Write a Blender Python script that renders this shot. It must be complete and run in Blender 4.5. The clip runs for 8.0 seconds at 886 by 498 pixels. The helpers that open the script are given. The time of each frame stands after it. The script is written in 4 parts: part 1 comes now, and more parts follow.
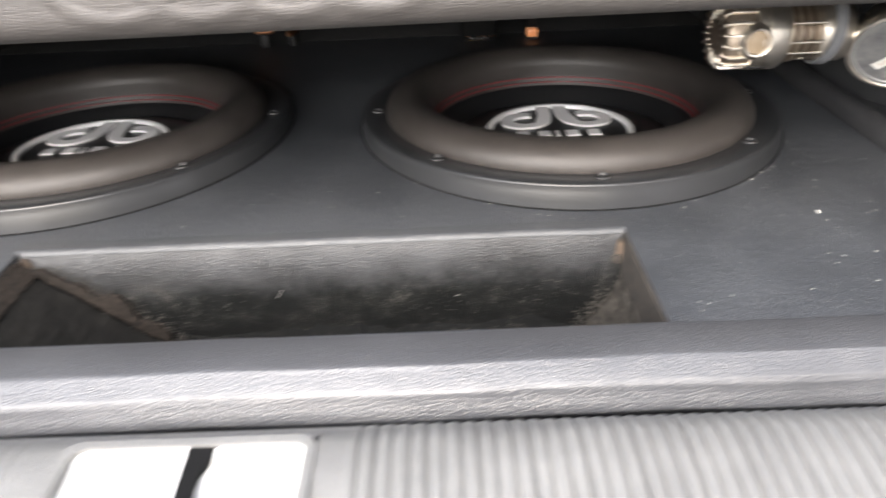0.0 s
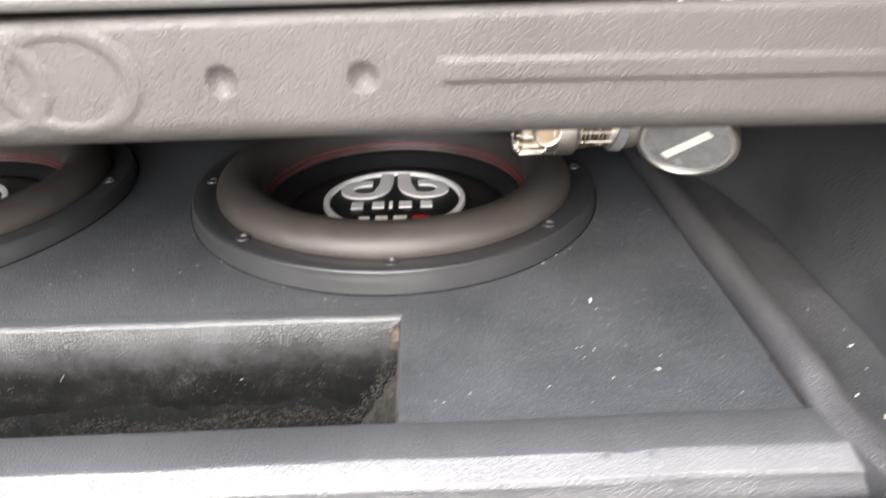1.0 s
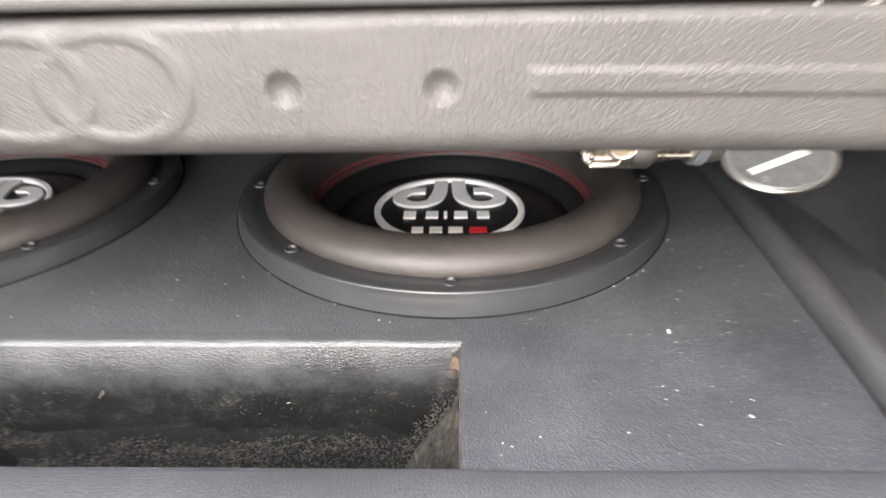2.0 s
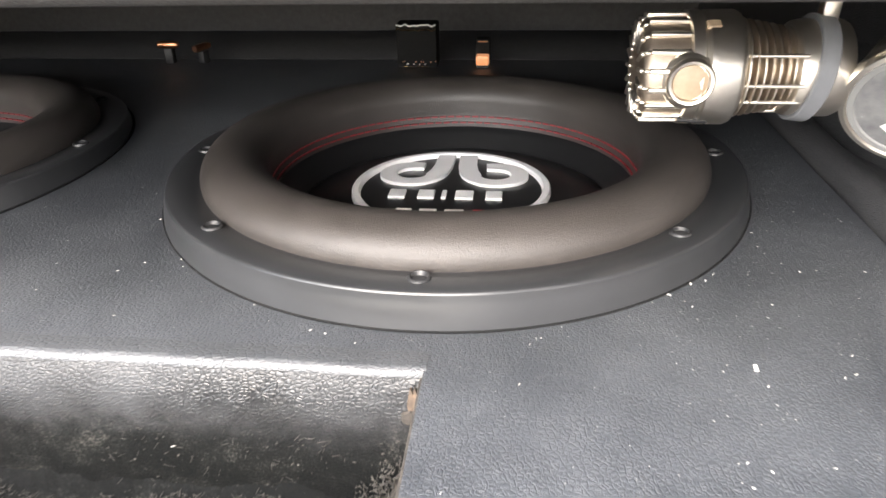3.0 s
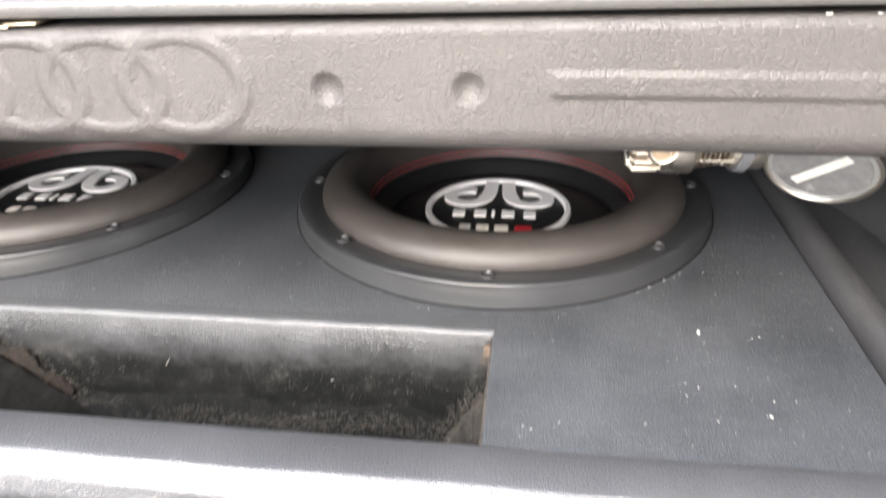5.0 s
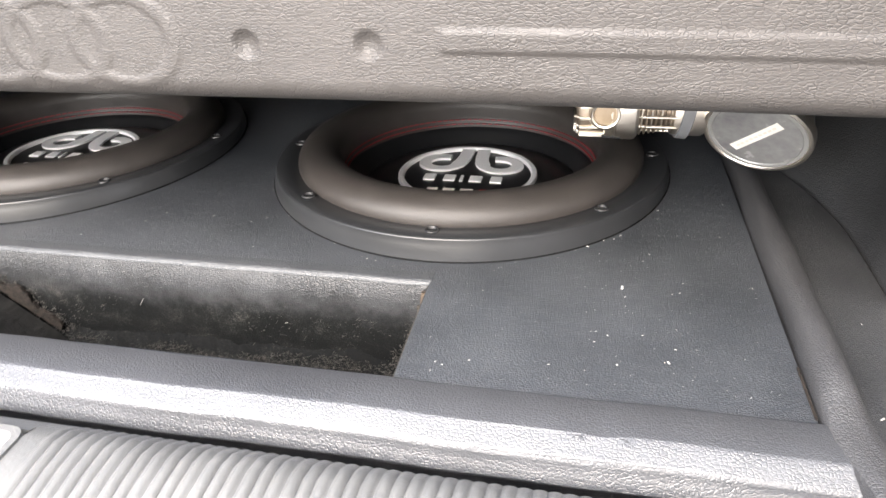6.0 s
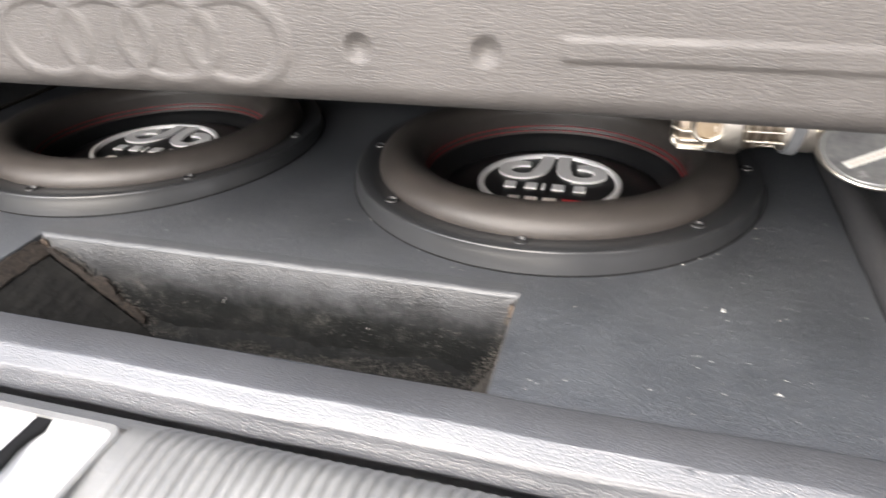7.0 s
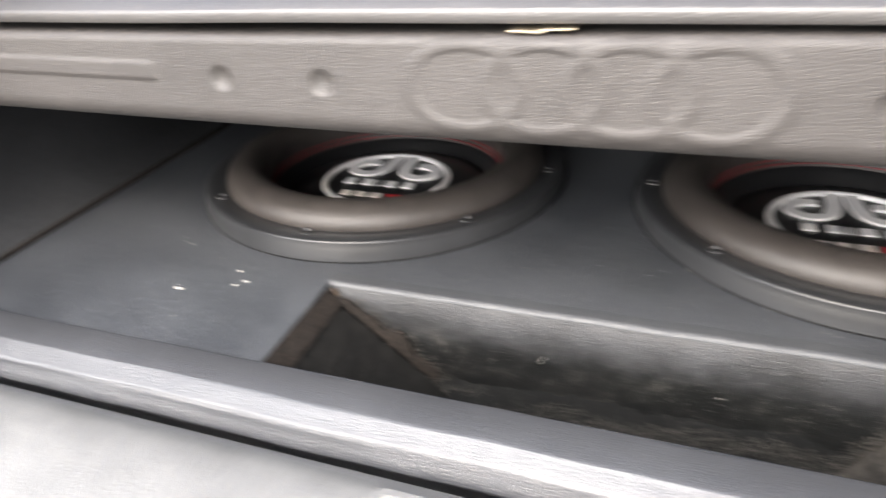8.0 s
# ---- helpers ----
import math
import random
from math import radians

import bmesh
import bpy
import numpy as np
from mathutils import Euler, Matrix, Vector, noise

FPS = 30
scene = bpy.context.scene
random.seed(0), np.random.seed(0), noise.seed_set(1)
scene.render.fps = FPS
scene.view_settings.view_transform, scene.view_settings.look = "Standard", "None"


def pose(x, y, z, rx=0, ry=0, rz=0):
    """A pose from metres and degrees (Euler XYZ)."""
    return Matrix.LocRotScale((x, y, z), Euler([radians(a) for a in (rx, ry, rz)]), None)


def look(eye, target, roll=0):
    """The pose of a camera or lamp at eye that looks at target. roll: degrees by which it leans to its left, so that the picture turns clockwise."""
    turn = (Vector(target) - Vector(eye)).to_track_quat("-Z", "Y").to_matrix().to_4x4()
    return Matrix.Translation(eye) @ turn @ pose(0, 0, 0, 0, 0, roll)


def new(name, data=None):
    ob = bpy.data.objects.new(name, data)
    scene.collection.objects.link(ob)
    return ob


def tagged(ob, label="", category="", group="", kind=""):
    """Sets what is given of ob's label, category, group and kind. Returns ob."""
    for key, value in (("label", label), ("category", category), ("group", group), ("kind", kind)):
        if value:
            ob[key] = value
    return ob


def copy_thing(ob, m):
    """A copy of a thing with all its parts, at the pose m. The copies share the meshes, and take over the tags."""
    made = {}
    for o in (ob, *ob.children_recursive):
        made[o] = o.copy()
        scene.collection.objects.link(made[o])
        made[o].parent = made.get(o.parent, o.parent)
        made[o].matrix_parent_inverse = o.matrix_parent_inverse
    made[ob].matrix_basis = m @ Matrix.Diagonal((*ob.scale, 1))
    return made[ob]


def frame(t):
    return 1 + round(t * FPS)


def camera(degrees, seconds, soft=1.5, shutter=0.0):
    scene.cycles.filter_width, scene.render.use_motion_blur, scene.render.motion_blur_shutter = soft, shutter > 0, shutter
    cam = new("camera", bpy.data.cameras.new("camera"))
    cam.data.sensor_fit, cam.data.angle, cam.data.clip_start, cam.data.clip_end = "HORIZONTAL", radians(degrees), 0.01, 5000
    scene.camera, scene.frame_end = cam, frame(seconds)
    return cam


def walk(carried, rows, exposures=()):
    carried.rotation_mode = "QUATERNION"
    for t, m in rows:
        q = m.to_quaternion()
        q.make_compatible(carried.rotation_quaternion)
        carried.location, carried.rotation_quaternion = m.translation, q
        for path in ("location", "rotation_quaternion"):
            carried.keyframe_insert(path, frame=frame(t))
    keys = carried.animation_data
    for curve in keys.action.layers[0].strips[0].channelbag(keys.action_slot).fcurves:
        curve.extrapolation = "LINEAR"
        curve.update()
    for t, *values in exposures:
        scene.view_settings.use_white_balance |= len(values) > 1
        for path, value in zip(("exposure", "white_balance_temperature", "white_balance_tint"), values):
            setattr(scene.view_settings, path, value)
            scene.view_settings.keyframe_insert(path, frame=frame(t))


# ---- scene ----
cam = camera(66.7, 8.0, shutter=0.65)
PATH = [
    (0, (-0.023, 0.06, 0.503), (-0.046, 1.76, -0.551), -2.7),
    (0.2, (0.002, 0.075, 0.507), (0.027, 1.756, -0.576), -2.1),
    (0.5, (0.061, 0.081, 0.499), (0.084, 1.796, -0.528), -2.0),
    (0.7, (0.073, 0.073, 0.51), (0.146, 1.784, -0.523), -1.1),
    (1, (0.095, 0.069, 0.54), (0.153, 1.798, -0.464), -0.8),
    (1.2, (0.105, 0.064, 0.551), (0.137, 1.796, -0.449), -0.9),
    (1.5, (0.078, 0.063, 0.555), (0.103, 1.792, -0.451), -0.7),
    (1.7, (0.077, 0.067, 0.56), (0.065, 1.801, -0.436), -1.0),
    (2, (0.078, 0.105, 0.536), (0.036, 1.828, -0.479), -0.8),
    (2.2, (0.09, 0.141, 0.511), (0.002, 1.855, -0.516), -0.7),
    (3.3, (0.111, 0.229, 0.449), (-0.107, 1.977, -0.5), -1.5),
    (3.5, (0.104, 0.237, 0.446), (-0.119, 1.993, -0.486), -1.3),
    (3.8, (0.102, 0.234, 0.45), (-0.147, 1.991, -0.472), -1.8),
    (4, (0.099, 0.215, 0.467), (-0.14, 1.975, -0.452), -1.5),
    (4.2, (0.102, 0.189, 0.488), (-0.152, 1.953, -0.42), -1.9),
    (4.5, (0.105, 0.142, 0.517), (-0.153, 1.899, -0.403), -2.0),
    (4.7, (0.103, 0.104, 0.533), (-0.152, 1.868, -0.374), -1.9),
    (5, (0.098, 0.083, 0.541), (-0.151, 1.798, -0.456), -1.9),
    (5.2, (0.114, 0.077, 0.543), (-0.16, 1.756, -0.509), -2.8),
    (6.3, (0.17, 0.058, 0.536), (-0.247, 1.721, -0.493), -1.9),
    (6.5, (0.168, 0.058, 0.536), (-0.284, 1.714, -0.49), -1.9),
    (6.8, (0.156, 0.064, 0.534), (-0.341, 1.707, -0.492), -2.4),
    (7, (0.136, 0.066, 0.538), (-0.368, 1.704, -0.492), -2.4),
    (7.2, (0.112, 0.069, 0.541), (-0.426, 1.698, -0.487), -2.7),
    (7.5, (0.059, 0.077, 0.548), (-0.519, 1.687, -0.487), -3.4),
    (7.7, (0.011, 0.073, 0.555), (-0.574, 1.677, -0.486), -3.4),
    (7.9, (-0.042, 0.062, 0.559), (-0.629, 1.668, -0.479), -3.4),
    (8, (-0.061, 0.06, 0.554), (-0.686, 1.667, -0.459), -4.0),
]
walk(cam, [(t, look(eye, target, roll)) for t, eye, target, roll in PATH], [(0.0, 1.85), (1.0, 2.2), (2.0, 2.32), (3.5, 2.85), (4.5, 2.55), (6.5, 2.1), (8.0, 1.9)])


# ---------- light ----------
world = bpy.data.worlds.new("world")
scene.world = world
world.use_nodes = True
wn = world.node_tree.nodes
sky = wn.new("ShaderNodeTexSky")
sky.sky_type, sky.sun_disc = "NISHITA", False
sky.sun_elevation, sky.sun_rotation = radians(43), radians(192)
sky.air_density, sky.dust_density, sky.ozone_density = 1.0, 5.0, 1.0
world.node_tree.links.new(sky.outputs[0], wn["Background"].inputs[0])
wn["Background"].inputs[1].default_value = 0.15
sun_data = bpy.data.lights.new("sun", "SUN")
sun_data.energy, sun_data.angle, sun_data.color = 2.6, radians(72), (0.95, 0.965, 1.0)
sun = new("sun", sun_data)
sun.matrix_world = look((-1.05, -2.75, 3.1), (-0.1, 0.25, 0.3))


# ---------- materials ----------
def material(name, colour, rough=0.5, metal=0.0, spec=0.5):
    m = bpy.data.materials.new(name)
    m.use_nodes = True
    b = m.node_tree.nodes["Principled BSDF"]
    b.inputs["Base Color"].default_value = (*colour, 1)
    b.inputs["Roughness"].default_value = rough
    b.inputs["Metallic"].default_value = metal
    b.inputs["Specular IOR Level"].default_value = spec
    return m


def node(m, kind, **inputs):
    n = m.node_tree.nodes.new(kind)
    for key, value in inputs.items():
        n.inputs[key].default_value = value
    return n


def link(m, a, b):
    m.node_tree.links.new(a, b)


def coords(m, scale=(1, 1, 1)):
    c = node(m, "ShaderNodeTexCoord")
    p = node(m, "ShaderNodeMapping", Scale=scale)
    link(m, c.outputs["Object"], p.inputs["Vector"])
    return p.outputs["Vector"]


def ramp(m, fac, stops):
    r = node(m, "ShaderNodeValToRGB")
    e = r.color_ramp.elements
    while len(e) < len(stops):
        e.new(0.5)
    for el, (pos, col) in zip(e, stops):
        el.position, el.color = pos, (*col, 1)
    link(m, fac, r.inputs["Fac"])
    return r.outputs["Color"]


def mottled(m, low, high, scale=14.0, detail=6.0, rough_to=None, squash=(1, 1, 1)):
    """Colour that wanders between two tones, and the gloss with it."""
    b = m.node_tree.nodes["Principled BSDF"]
    n = node(m, "ShaderNodeTexNoise", Scale=scale, Detail=detail, Roughness=0.65)
    link(m, coords(m, squash), n.inputs["Vector"])
    link(m, ramp(m, n.outputs["Fac"], [(0.3, low), (0.7, high)]), b.inputs["Base Color"])
    if rough_to:
        r = node(m, "ShaderNodeMapRange")
        r.inputs["From Min"].default_value, r.inputs["From Max"].default_value = 0.3, 0.7
        r.inputs["To Min"].default_value, r.inputs["To Max"].default_value = rough_to
        link(m, n.outputs["Fac"], r.inputs["Value"])
        link(m, r.outputs["Result"], b.inputs["Roughness"])
    return m


def grained(m, cell=420.0, depth=0.0006, strength=0.5, squash=(1, 1, 1), broad=0.0012, crease=0.10):
    """The pressed grain of vinyl: small domed pebbles parted by narrow creases, over soft unevenness."""
    b = m.node_tree.nodes["Principled BSDF"]
    v = coords(m, squash)
    warp = node(m, "ShaderNodeTexNoise", Scale=cell * 0.45, Detail=3.0)
    link(m, v, warp.inputs["Vector"])
    mix = node(m, "ShaderNodeMix")
    mix.data_type = "VECTOR"
    mix.inputs["Factor"].default_value = 0.7 / cell
    link(m, v, mix.inputs[4])
    link(m, warp.outputs["Color"], mix.inputs[5])
    edge = node(m, "ShaderNodeTexVoronoi", Scale=cell, Randomness=0.95)
    edge.feature = "DISTANCE_TO_EDGE"
    link(m, mix.outputs[1], edge.inputs["Vector"])
    pebble = node(m, "ShaderNodeMapRange")
    pebble.interpolation_type = "SMOOTHSTEP"
    pebble.inputs["From Min"].default_value, pebble.inputs["From Max"].default_value = 0.0, crease * 2.2
    link(m, edge.outputs["Distance"], pebble.inputs["Value"])
    # some creases run deep, others fade out
    patch = node(m, "ShaderNodeTexNoise", Scale=cell * 0.22, Detail=2.0)
    link(m, v, patch.inputs["Vector"])
    fade = node(m, "ShaderNodeMapRange")
    fade.inputs["From Min"].default_value, fade.inputs["From Max"].default_value = 0.35, 0.65
    fade.inputs["To Min"].default_value, fade.inputs["To Max"].default_value = 0.45, 1.0
    link(m, patch.outputs["Fac"], fade.inputs["Value"])
    deep = node(m, "ShaderNodeMath")
    deep.operation = "MULTIPLY"
    link(m, pebble.outputs["Result"], deep.inputs[0])
    link(m, fade.outputs["Result"], deep.inputs[1])
    fine = node(m, "ShaderNodeTexNoise", Scale=cell * 2.6, Detail=2.0)
    link(m, v, fine.inputs["Vector"])
    add = node(m, "ShaderNodeMath")
    add.operation = "MULTIPLY_ADD"
    add.inputs[1].default_value = 0.3
    link(m, fine.outputs["Fac"], add.inputs[0])
    link(m, deep.outputs["Value"], add.inputs[2])
    soft = node(m, "ShaderNodeTexNoise", Scale=28.0, Detail=2.0)
    link(m, v, soft.inputs["Vector"])
    b1 = node(m, "ShaderNodeBump", Strength=0.6, Distance=broad)
    link(m, soft.outputs["Fac"], b1.inputs["Height"])
    b2 = node(m, "ShaderNodeBump", Strength=strength, Distance=depth)
    link(m, add.outputs["Value"], b2.inputs["Height"])
    link(m, b1.outputs["Normal"], b2.inputs["Normal"])
    link(m, b2.outputs["Normal"], b.inputs["Normal"])
    return m


def rough_bump(m, scale, depth, strength=0.6, detail=8.0):
    b = m.node_tree.nodes["Principled BSDF"]
    n = node(m, "ShaderNodeTexNoise", Scale=scale, Detail=detail, Roughness=0.7)
    link(m, coords(m), n.inputs["Vector"])
    bump = node(m, "ShaderNodeBump", Strength=strength, Distance=depth)
    link(m, n.outputs["Fac"], bump.inputs["Height"])
    link(m, bump.outputs["Normal"], b.inputs["Normal"])
    return m


BLACK_VINYL = grained(mottled(material("black_vinyl", (0.052, 0.0545, 0.059), 0.4), (0.0275, 0.030, 0.0340), (0.059, 0.063, 0.0690), 8.0, rough_to=(0.30, 0.46)), 700, 0.0004, 0.60, (0.75, 1, 1))
ROLL_VINYL = grained(mottled(material("rolled_vinyl", (0.048, 0.05, 0.054), 0.36), (0.031, 0.033, 0.036), (0.064, 0.067, 0.071), 8.0, rough_to=(0.36, 0.5)), 560, 0.0004, 0.5, (0.6, 1, 1))
PORT_VINYL = grained(mottled(material("port_vinyl", (0.03, 0.031, 0.033), 0.38), (0.010, 0.0103, 0.0108), (0.036, 0.0372, 0.039), 24.0, 9.0, rough_to=(0.32, 0.50)), 620, 0.0004, 0.62, (0.75, 1, 1), 0.0012)
GREY_VINYL = grained(mottled(material("grey_vinyl", (0.068, 0.0618, 0.0575), 0.46), (0.0425, 0.0386, 0.036), (0.0565, 0.0515, 0.0482), 11.0, rough_to=(0.42, 0.56)), 680, 0.0004, 0.58, (0.5, 1, 1.1), 0.0006, 0.09)
COVER_VINYL = grained(mottled(material("cover_vinyl", (0.06, 0.056, 0.053), 0.36, 0.0, 0.85), (0.050, 0.0468, 0.0445), (0.066, 0.062, 0.059), 9.0, rough_to=(0.33, 0.43)), 640, 0.0004, 0.34, (0.6, 1, 1), 0.0003)
LIP_VINYL = grained(mottled(material("lip_vinyl", (0.062, 0.063, 0.066), 0.36, 0.0, 0.85), (0.0495, 0.051, 0.0550), (0.070, 0.072, 0.0770), 9.0, rough_to=(0.32, 0.42)), 600, 0.0004, 0.43, (0.8, 1, 1), 0.0003)
SIDE_VINYL = grained(mottled(material("side_vinyl", (0.018, 0.018, 0.0185), 0.5), (0.026, 0.0267, 0.028), (0.048, 0.049, 0.051), 8.0, rough_to=(0.34, 0.48)), 540, 0.0004, 0.55)
PIPING = grained(mottled(material("piping_vinyl", (0.046, 0.046, 0.048), 0.45), (0.037, 0.037, 0.039), (0.057, 0.057, 0.059), 9.0, rough_to=(0.4, 0.52)), 540, 0.0004, 0.6)
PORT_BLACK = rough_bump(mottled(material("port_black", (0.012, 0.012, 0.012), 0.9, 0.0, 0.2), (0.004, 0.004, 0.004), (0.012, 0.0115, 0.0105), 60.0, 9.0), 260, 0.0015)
DUST = rough_bump(mottled(material("dusty_wood", (0.06, 0.05, 0.04), 0.95, 0.0, 0.2), (0.008, 0.008, 0.008), (0.012, 0.012, 0.012), 190.0, 15.0), 320, 0.0018)
d_out = DUST.node_tree.nodes["Principled BSDF"]
d_patch = node(DUST, "ShaderNodeTexNoise", Scale=19.0, Detail=8.0, Roughness=0.7)
d_speck = node(DUST, "ShaderNodeTexNoise", Scale=650.0, Detail=10.0, Roughness=0.8)
d_at = coords(DUST)
link(DUST, d_at, d_patch.inputs["Vector"])
link(DUST, d_at, d_speck.inputs["Vector"])
d_mul = node(DUST, "ShaderNodeMath")
d_mul.operation = "MULTIPLY"
link(DUST, d_patch.outputs["Fac"], d_mul.inputs[0])
link(DUST, d_speck.outputs["Fac"], d_mul.inputs[1])
link(DUST, ramp(DUST, d_mul.outputs["Value"], [(0.25, (0.0045, 0.0048, 0.0048)), (0.315, (0.012, 0.0122, 0.0117)), (0.405, (0.085, 0.08, 0.071))]), d_out.inputs["Base Color"])
PORT_SCUFF = rough_bump(mottled(material("scuffed_wood", (0.07, 0.06, 0.05), 0.9), (0.012, 0.011, 0.010), (0.062, 0.052, 0.042), 160.0, 12.0), 300, 0.001)
DUSTY_RAMP = rough_bump(mottled(material("dusty_ramp", (0.05, 0.045, 0.04), 0.95, 0.0, 0.2), (0.009, 0.0085, 0.008), (0.062, 0.056, 0.048), 160.0, 12.0), 380, 0.0012)


def linted_shaded(m, top, band):
    """Black lint with pale specks, and the port's shade painted in, below a ragged line at the height top."""
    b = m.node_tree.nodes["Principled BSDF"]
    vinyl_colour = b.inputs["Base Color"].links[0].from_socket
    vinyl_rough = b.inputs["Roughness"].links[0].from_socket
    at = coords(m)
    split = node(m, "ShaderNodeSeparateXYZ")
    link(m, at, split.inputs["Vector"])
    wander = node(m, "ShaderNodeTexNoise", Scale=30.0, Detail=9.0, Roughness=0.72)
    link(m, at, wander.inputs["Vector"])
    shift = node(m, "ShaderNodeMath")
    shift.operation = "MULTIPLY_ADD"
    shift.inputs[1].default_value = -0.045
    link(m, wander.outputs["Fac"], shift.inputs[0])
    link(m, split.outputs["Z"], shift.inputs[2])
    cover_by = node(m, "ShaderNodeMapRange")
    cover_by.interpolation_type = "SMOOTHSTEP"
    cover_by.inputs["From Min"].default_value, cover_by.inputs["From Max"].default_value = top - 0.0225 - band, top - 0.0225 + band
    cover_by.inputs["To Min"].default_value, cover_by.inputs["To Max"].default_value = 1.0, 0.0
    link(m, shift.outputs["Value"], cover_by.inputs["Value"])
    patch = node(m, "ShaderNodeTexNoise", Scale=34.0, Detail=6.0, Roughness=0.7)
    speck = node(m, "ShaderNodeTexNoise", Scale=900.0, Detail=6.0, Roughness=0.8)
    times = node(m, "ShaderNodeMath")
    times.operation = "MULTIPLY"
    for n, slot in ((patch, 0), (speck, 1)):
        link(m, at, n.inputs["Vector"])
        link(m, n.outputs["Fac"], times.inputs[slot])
    lint_shade_colour = ramp(m, times.outputs["Value"], [(0.24, (0.005, 0.0053, 0.0053)), (0.31, (0.012, 0.0122, 0.0117)), (0.40, (0.07, 0.067, 0.06))])
    for slot, clean, shaded_lint in (("Base Color", vinyl_colour, lint_shade_colour), ("Roughness", vinyl_rough, None)):
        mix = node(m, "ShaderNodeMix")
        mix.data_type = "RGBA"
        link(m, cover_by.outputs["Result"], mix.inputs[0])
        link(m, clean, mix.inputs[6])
        if shaded_lint:
            link(m, shaded_lint, mix.inputs[7])
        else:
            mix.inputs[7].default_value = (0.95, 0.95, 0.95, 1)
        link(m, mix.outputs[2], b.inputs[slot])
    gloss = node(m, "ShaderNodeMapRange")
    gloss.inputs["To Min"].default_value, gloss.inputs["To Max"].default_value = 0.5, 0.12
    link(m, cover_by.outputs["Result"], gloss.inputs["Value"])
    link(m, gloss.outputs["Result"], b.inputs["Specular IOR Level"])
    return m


# lint plus painted shade on the lower part of the port vinyl
linted_shaded(PORT_VINYL, 0.275, 0.014)
RAW_WOOD = rough_bump(mottled(material("raw_wood", (0.25, 0.17, 0.1), 0.85), (0.012, 0.01, 0.009), (0.12, 0.085, 0.058), 110.0, 8.0), 300, 0.0008)
FRAYED = rough_bump(mottled(material("frayed_wood", (0.04, 0.03, 0.022), 0.95, 0.0, 0.2), (0.005, 0.0048, 0.0045), (0.031, 0.0245, 0.020), 330.0, 12.0), 420, 0.0018)
RING_BLACK = rough_bump(mottled(material("ring_black", (0.026, 0.027, 0.029), 0.28), (0.022, 0.023, 0.0245), (0.030, 0.031, 0.033), 14.0), 1200, 0.0001, 0.25)
FOAM = rough_bump(mottled(material("foam_roll", (0.04, 0.0355, 0.0325), 0.42), (0.031, 0.0272, 0.0247), (0.049, 0.0432, 0.0395), 22.0, rough_to=(0.36, 0.48)), 900, 0.0005, 0.7)
CONE = rough_bump(material("cone_black", (0.011, 0.0112, 0.0118), 0.33), 60, 0.0004, 0.2)
THREAD = material("red_thread", (0.22, 0.014, 0.02), 0.65)
SILVER = rough_bump(material("satin_silver", (0.84, 0.84, 0.84), 0.36, 0.1), 700, 0.0001, 0.3)
RED_PAINT = material("red_paint", (0.5, 0.02, 0.03), 0.4)
SCREW = rough_bump(material("screw_black", (0.03, 0.03, 0.031), 0.42, 0.2), 900, 0.0003)
CHROME = rough_bump(mottled(material("chrome", (0.8, 0.745, 0.66), 0.32, 1.0), (0.76, 0.70, 0.615), (0.84, 0.79, 0.71), 40.0), 220, 0.0004, 0.3)
WORN_CHROME = rough_bump(mottled(material("worn_chrome", (0.46, 0.385, 0.31), 0.46, 1.0), (0.38, 0.31, 0.245), (0.54, 0.465, 0.385), 60.0), 260, 0.0005, 0.4)
HORN = mottled(material("horn_disc", (0.4, 0.3, 0.2), 0.42), (0.31, 0.225, 0.14), (0.47, 0.365, 0.255), 70.0)
BAND = mottled(material("grey_band", (0.15, 0.153, 0.162), 0.45), (0.13, 0.133, 0.141), (0.172, 0.176, 0.186), 60.0)
DULL_BRASS = rough_bump(mottled(material("dull_brass", (0.42, 0.35, 0.25), 0.42, 0.9), (0.30, 0.24, 0.16), (0.50, 0.43, 0.33), 200.0), 300, 0.0003)
LENS = rough_bump(mottled(material("lens_cap", (0.2, 0.2, 0.2), 0.15), (0.13, 0.13, 0.135), (0.24, 0.24, 0.235), 60.0, rough_to=(0.08, 0.35)), 90, 0.0004, 0.3)
PRINT = material("faded_print", (0.66, 0.58, 0.52), 0.7)
BEZEL = material("clear_bezel", (0.22, 0.22, 0.215), 0.2)
PAPER = mottled(material("paper_label", (0.75, 0.73, 0.68), 0.6), (0.68, 0.65, 0.6), (0.8, 0.78, 0.74), 120.0)
SILL = rough_bump(mottled(material("sill_plastic", (0.14, 0.14, 0.136), 0.38), (0.135, 0.135, 0.132), (0.185, 0.185, 0.18), 26.0, rough_to=(0.28, 0.42)), 700, 0.0006, 0.8)
WHITE_STEEL = mottled(material("white_steel", (0.62, 0.62, 0.61), 0.3), (0.58, 0.58, 0.57), (0.66, 0.66, 0.655), 14.0)
# black for strap and housings, and for painted shade at rim and gap
RUBBER_AND_SHADE = rough_bump(material("rubber_and_shade", (0.006, 0.006, 0.0062), 0.8, 0.0, 0.15), 300, 0.0005)
RUBBER = rough_bump(material("black_rubber", (0.012, 0.012, 0.013), 0.6), 300, 0.0005)
CARPET = rough_bump(mottled(material("dark_carpet", (0.045, 0.045, 0.046), 0.95), (0.034, 0.034, 0.035), (0.06, 0.06, 0.061), 160.0), 700, 0.002)
GOLD = rough_bump(material("gold_plate", (0.8, 0.55, 0.25), 0.22, 1.0), 300, 0.0003)
COPPER = rough_bump(material("copper", (0.75, 0.36, 0.2), 0.32, 1.0), 400, 0.0003)
AMBER = material("amber_lamp", (0.7, 0.22, 0.06), 0.4)
